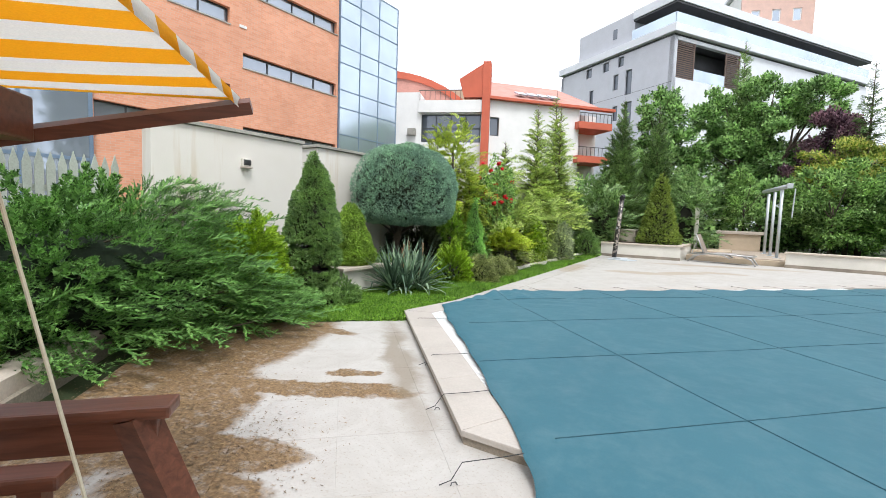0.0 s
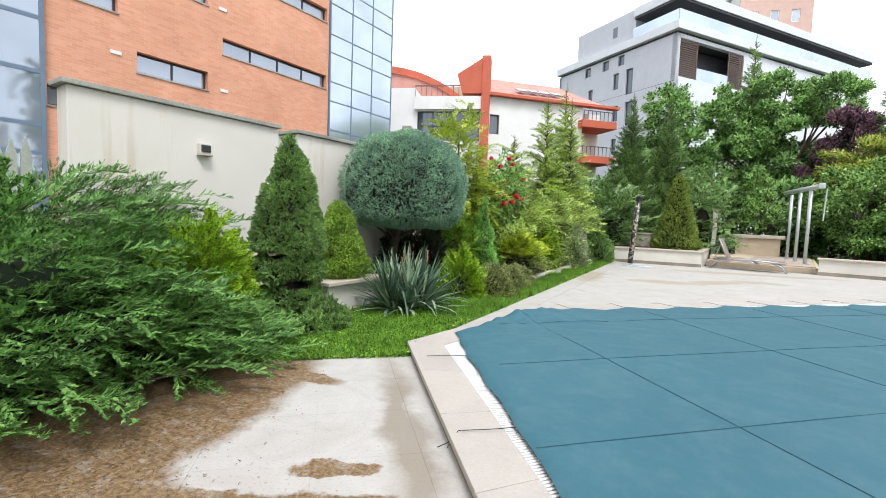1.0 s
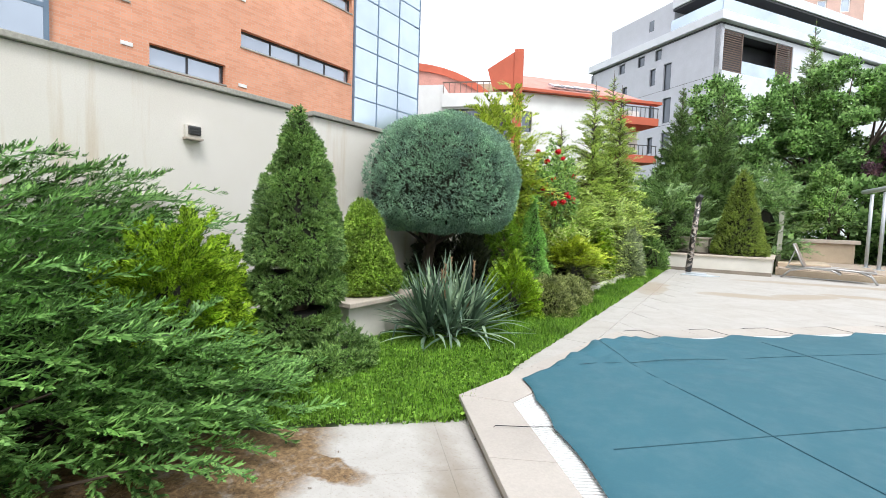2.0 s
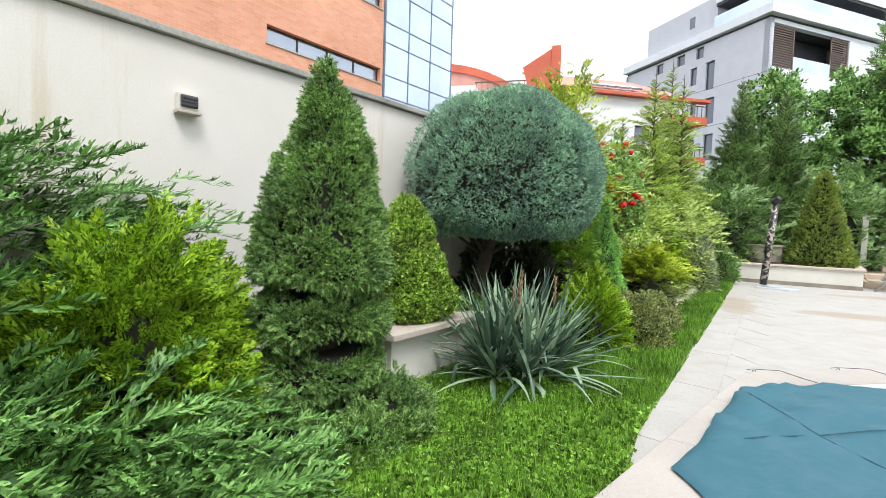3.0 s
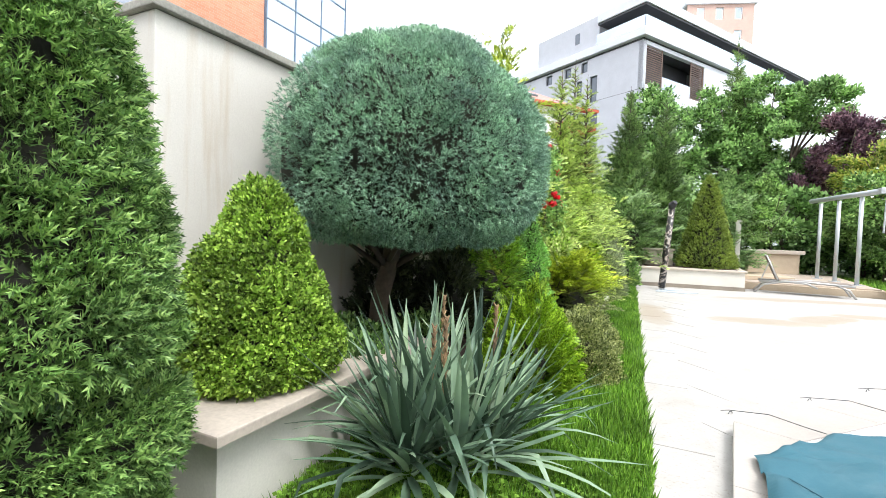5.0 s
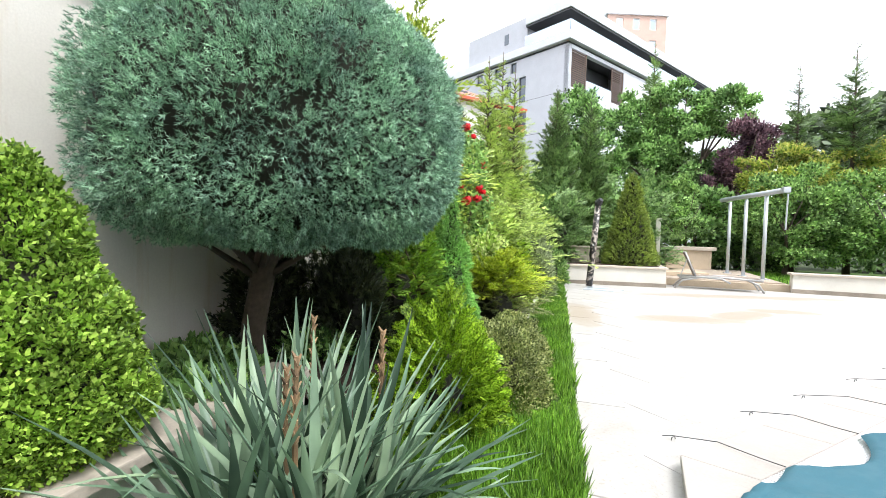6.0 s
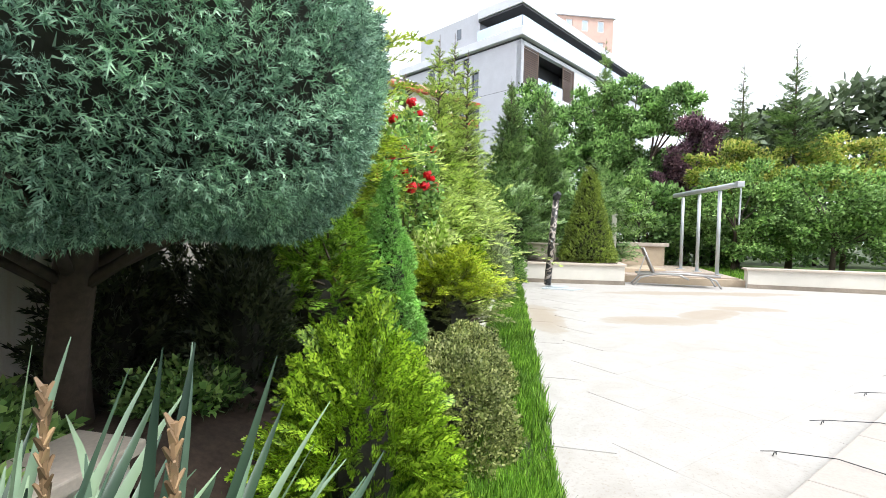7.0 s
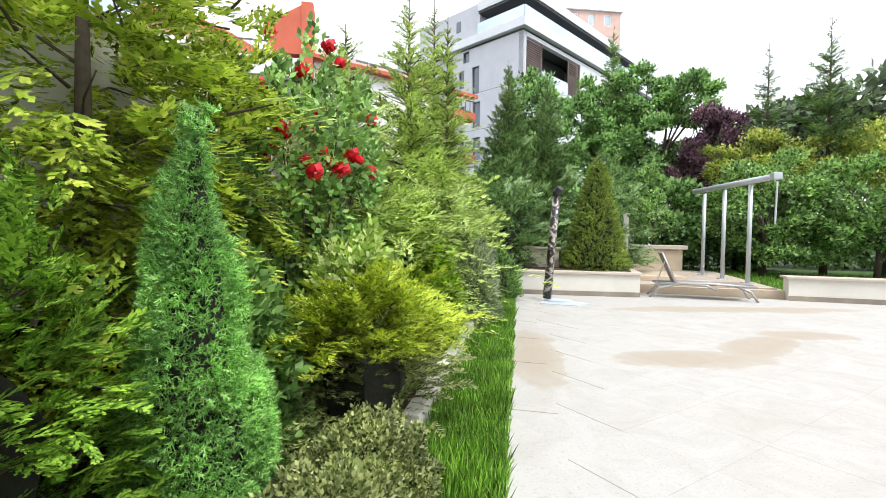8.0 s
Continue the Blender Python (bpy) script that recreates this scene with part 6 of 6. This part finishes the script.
    for z in (4.95, 7.05):
        part("balcony", box_bm(5.9, 8.3, -0.5, 1.4, z, z + 0.42, 0.01), RED_PAINT, right, "orange-red balcony slab")
        for k in range(9):
            part("baluster", box_bm(6.0 + 0.28 * k, 6.025 + 0.28 * k, -0.47, -0.44, z + 0.42, z + 0.95), LAMP_GREY, right)
        part("railing", box_bm(5.95, 8.28, -0.48, -0.43, z + 0.95, z + 0.99), LAMP_GREY, right)
    part("eave", box_bm(-0.1, 8.6, -0.35, 0.1, 8.3, 8.45), RED_PAINT, right)


white_house()


def grey_block():
    ob = thing("grey_apartment_block", (-6.27, 42.75, 0), "grey panel-clad apartment block with pale recessed top floors", "building", turn=58.4)
    # x runs along the right-hand face, and the left-hand face runs along y
    part("wall", openings_bm(0, 30, -0.1, 16.75, [(0.12, 8.6, 13.4, 16.45)], 0.4), PALE_BAND, ob)
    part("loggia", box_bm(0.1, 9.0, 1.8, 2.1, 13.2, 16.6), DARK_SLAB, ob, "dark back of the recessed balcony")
    part("loggia_floor", box_bm(0.1, 9.0, 0.41, 1.8, 13.2, 13.4), PALE_BAND, ob)
    for u0, u1 in ((0.14, 2.6), (6.6, 8.55)):
        scr = part("screen", box_bm(u0, u0 + 0.08, 0.05, 0.12, 13.4, 16.45), SLAT_BROWN, ob, "brown louvred screen")
        part("post", box_bm(u1 - 0.1, u1, 0.04, 0.13, 13.4, 16.45), SLAT_BROWN, scr)
        for k in range(18):
            part("slat", box_bm(u0, u1, 0.06, 0.11, 13.46 + 0.168 * k, 13.54 + 0.168 * k), SLAT_BROWN, scr)
    part("balustrade", box_bm(2.6, 6.6, 0.05, 0.09, 13.4, 14.4), GLASS_TOWER, ob, "glass balustrade")
    wins = [(5.95, 6.6, 13.7, 15.15), (4.3, 5.1, 12.95, 15.2), (5.85, 6.5, 10.8, 12.2), (4.15, 5.0, 10.2, 12.3), (4.1, 4.95, 7.3, 9.4), (5.85, 6.45, 7.8, 9.2), (9.2, 9.8, 12.6, 14.4), (11.6, 12.0, 12.8, 13.6), (9.1, 9.7, 9.6, 11.2), (7.25, 8.05, 15.75, 16.65), (5.4, 6.1, 15.75, 16.65), (9.6, 10.4, 15.75, 16.65)]
    left = part("side_wall", openings_bm(-14.3, 0, -0.1, 16.75, [(-b, -a, c, d) for a, b, c, d in wins], 0.4), GREY_WALL, ob, "grey clad side wall", matrix=pose(0, 0, 0, 0, 0, -90))
    for a, b, c, d in wins:
        window_in(left, -b, -a, c, d, 0.15, GLASS_DARK, DARK_FRAME, 1, 0.06)
    for z in (4.0, 7.0, 10.0, 13.0):
        part("panel_joint", box_bm(-0.006, 0.0, 0.02, 14.2, z, z + 0.03), LAMP_GREY, ob)
    part("core", box_bm(0.5, 29.5, 2.2, 13.9, -0.1, 16.7), GREY_WALL, ob)
    part("back_wall", box_bm(0, 30, 13.9, 14.3, -0.1, 16.75), GREY_WALL, ob)
    # Set-back charcoal strip paints the shadow line under the band.
    part("shadow_joint", box_bm(0.1, 29.9, 0.1, 14.2, 16.75, 16.95), DARK_SLAB, ob, "dark strip below the floor band, its shadow line put into the colour")
    part("floor_band", box_bm(-0.35, 30, -0.35, 14.4, 16.95, 17.6, 0.02), PALE_BAND, ob, "pale projecting floor band")
    part("upper_storey", box_bm(2.6, 29, 2.6, 11.5, 17.6, 19.3), GLASS_STRIP, ob, "long band of window glass")
    part("balustrade", box_bm(-0.3, 29.5, -0.3, -0.24, 17.6, 18.45), GLASS_TOWER, ob, "glass balustrade")
    part("side_balustrade", box_bm(-0.3, -0.24, -0.3, 4.3, 17.6, 18.45), GLASS_TOWER, ob, "glass balustrade")
    part("side_storey", box_bm(0.0, 2.6, 4.3, 11.6, 17.6, 20.2), GREY_WALL, ob)
    part("small_window", box_bm(-0.03, 0.0, 6.4, 6.9, 18.5, 19.4), GLASS_DARK, ob)
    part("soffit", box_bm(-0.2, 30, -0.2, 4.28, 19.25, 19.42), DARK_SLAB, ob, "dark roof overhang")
    part("roof_edge", box_bm(-0.3, 30, -0.3, 4.29, 19.42, 20.15, 0.02), PALE_BAND, ob, "pale roof parapet")
    part("roof", box_bm(2.6, 30, 4.3, 11.6, 19.32, 20.2), PALE_BAND, ob)

    tower = thing("peach_apartment_tower", (-3.0, 74.0, 0), "distant peach brick apartment tower", "building", turn=20)
    holes = [(1.2 + 2.4 * k, 2.2 + 2.4 * k, 22.0 + 3.0 * j, 23.6 + 3.0 * j) for k in range(3) for j in range(4)]
    part("wall", openings_bm(0, 8.4, -0.1, 33, holes, 0.3), BRICK_FAR, tower)
    for a, b, c, d in holes:
        window_in(tower, a, b, c, d, 0.1, GLASS_STRIP, WHITE_WALL, 1, 0.12)
    part("body", box_bm(0.2, 8.2, 0.5, 9, -0.1, 32.8), WHITE_WALL, tower)
    part("roof", box_bm(-0.3, 8.7, -0.3, 9.3, 33, 33.4), PALE_BAND, tower)


BRICK_FAR = plain("peach_brick", (0.62, 0.42, 0.35), 0.85, vary=0.1, fine=4)
grey_block()


# ---- lawn ----
LAWN = [(-4.76, 3.61), (-3.60, 4.765), (-3.852, 6.0), (-4.292, 12.5), (-4.712, 18.2), (-5.12, 17.9), (-4.70, 10.6), (-4.75, 9.9), (-5.5, 9.2), (-5.52, 6.9), (-5.42, 5.42), (-6.55, 5.4), (-6.55, 3.7)]
lawn = thing("lawn", label="bright green lawn strip with clover and long grass", category="lawn", kind="stuff")
part("turf", prism_bm(LAWN, -0.06, 0.0), GROUND, lawn, "dark soil under the grass")
blade = sprig_of([((-0.12, 0, 0), (-0.2, 0.9, 0.3), 0.055, "needle"), ((0.1, 0, 0), (0.25, 1.0, 0.15), 0.055, "needle"), ((0, 0, 0.1), (0.05, 0.8, -0.3), 0.055, "needle")])


def on_lawn(n, y0, y1):
    out = []
    while len(out) < n:
        y = rng.uniform(y0, y1, n)
        x = rng.uniform(-6.5, -3.5, n)
        out += [(a, b) for a, b in zip(x, y) if inside((a, b), LAWN)]
    return np.array(out[:n])


def grass(n, y0, y1, size, shoot, mat, name, lift=1.0, flat=0.35):
    q = on_lawn(n, y0, y1)
    p = np.column_stack([q, np.full(n, 0.0)])
    way = np.array([[0, 0, lift]]) + flat * balls(n)
    hang(name, scatter(name, shoot, p, way, balls(n), size * rng.uniform(0.6, 1.35, n) * (1 + 0.3 * lumps(p, 3.0, 1.0))), mat, lawn)


grass(24000, 3.6, 8.5, 0.07, blade, GRASS, "near_blades")
grass(20000, 6.5, 13.0, 0.095, blade, GRASS, "middle_blades")
grass(7000, 13.0, 18.2, 0.10, blade, GRASS, "far_blades")
clover = sprig_of([((0, 0.5, 0), (0.42 * math.cos(a), 0.62, 0.42 * math.sin(a)), 0.24, "lobe") for a in (0.4, 2.5, 4.6)])
grass(13000, 3.6, 7.2, 0.058, clover, CLOVER, "clover", 1.0, 0.2)
back_lawn = thing("back_lawn", label="green lawn under the fruit trees behind the planter wall", category="lawn", kind="stuff")
TURF_FAR = plain("far_lawn_turf", (0.085, 0.16, 0.025), 0.9, vary=0.35, fine=20, bump=0.8)
part("turf", prism_bm([(1.2, 19.42), (16, 18.4), (30, 30), (-12, 30), (-7, 21.7), (-2.1, 21.7), (-2.05, 25.5), (1.6, 25.3)], -0.06, 0.05), TURF_FAR, back_lawn)
n = 9000
q = np.column_stack([rng.uniform(1.3, 14, n), rng.uniform(19.5, 26, n), np.full(n, 0.05)])
hang("blades", scatter("blades", blade, q, np.array([[0, 0, 1.0]]) + 0.4 * balls(n), balls(n), 0.16 * rng.uniform(0.6, 1.3, n)), GRASS, back_lawn)

# brown needles fallen from the juniper
litter = thing("needle_litter", label="brown fallen needles scattered over the patio below the juniper", category="litter", kind="stuff")
n = 9000
c = np.array([(-4.5, 2.6), (-4.3, 3.1), (-3.4, 1.7), (-3.9, 2.3), (-2.5, 1.5)])[rng.integers(0, 5, n)]
q = np.column_stack([c + rng.normal(0, 1, (n, 2)) * np.array([0.33, 0.33]), np.full(n, 0.004)])
ok = (q[:, 0] + q[:, 1] < 0.9) & (q[:, 1] - q[:, 0] < 8.2) & (q[:, 0] < -1.6)
ok &= np.array([not inside((a, b), POOL) for a, b, _ in q])
q = q[ok]
hang("needles", scatter("needles", sprig_of([((-0.5, 0, 0), (0.5, 0.1, 0.1), 0.06, "lobe"), ((-0.2, 0.4, 0), (0.3, -0.4, 0.15), 0.06, "lobe")]), q, balls(len(q)) * np.array([1, 1, 0.05]), np.array([[0, 0, 1.0]]) + 0.1 * balls(len(q)), 0.024 * rng.uniform(0.5, 1.5, len(q))), LITTER, litter)

# ---- patio paving: border stones, then the slabs ----
SIZE = 0.6
ca, sa = math.cos(radians(46)), math.sin(radians(46))
tile = bpy.data.meshes.new("slab")
h = SIZE / 2 - 0.0004
tb = box_bm(-h, h, -h, h, -0.012, 0.0, 0.001)
tb.to_mesh(tile)
tb.free()
tile.materials.append(STONE)
OUTER = [(1.5, -6), (15.8, -6), (15.8, 18.3), (0.95, 18.85), (-2.0, 19.0), (-2.05, 18.3), (-4.38, 18.0), (-3.96, 12.5), (-3.52, 6.2), (-3.40, 4.95), (-4.75, 3.60), (-5.0, 2.6), (-3.2, 0.75), (-5.8, -2), (-3, -6)]
EDGE_IN = [(-3.27, 4.75), (-3.50, 6.0), (-3.95, 12.5), (-4.37, 18.1)]
spare = bmesh.new()
cells = []
for i in range(-30, 45):
    for j in range(-30, 30):
        x, y = ca * i * SIZE - sa * j * SIZE - 2.9, sa * i * SIZE + ca * j * SIZE + 3.4
        if all(inside((x + dx, y + dy), OUTER) for dx, dy in ((0.2, 0), (-0.2, 0), (0, 0.2), (0, -0.2))) and not (inside((x, y), POOL) and all(inside((x + dx, y + dy), POOL) for dx, dy in ((0.3, 0), (-0.3, 0), (0, 0.3), (0, -0.3)))):
            cells.append((abs(x + 2.6) + 0.6 * abs(y - 7.0), x, y))
for k, (_, x, y) in enumerate(sorted(cells)):
    m = pose(x, y, random.uniform(-0.0002, 0.0002), random.uniform(-0.012, 0.012), random.uniform(-0.012, 0.012), 46)
    if k < 300:
        hang("slab", tile, STONE, patio, matrix=m)
    else:
        bmesh.ops.create_cube(spare, size=1, matrix=m @ Matrix.Translation((0, 0, -0.006)) @ Matrix.Diagonal((2 * h, 2 * h, 0.012, 1)))
part("more_slabs", spare, STONE, patio)["kind"] = "stuff"
for a, b, c, d in zip(EDGE, EDGE[1:], EDGE_IN, EDGE_IN[1:]):
    a, b, c, d = (Vector(v) for v in (a, b, c, d))
    count = max(1, round((b - a).length / 1.2))
    for k in range(count):
        s, e = k / count + 0.001, (k + 1) / count - 0.001
        part("border_stone", prism_bm([tuple(a.lerp(b, s)), tuple(a.lerp(b, e)), tuple(c.lerp(d, e)), tuple(c.lerp(d, s))], -0.05, 0.006, bevel=0.003), STONE, patio)
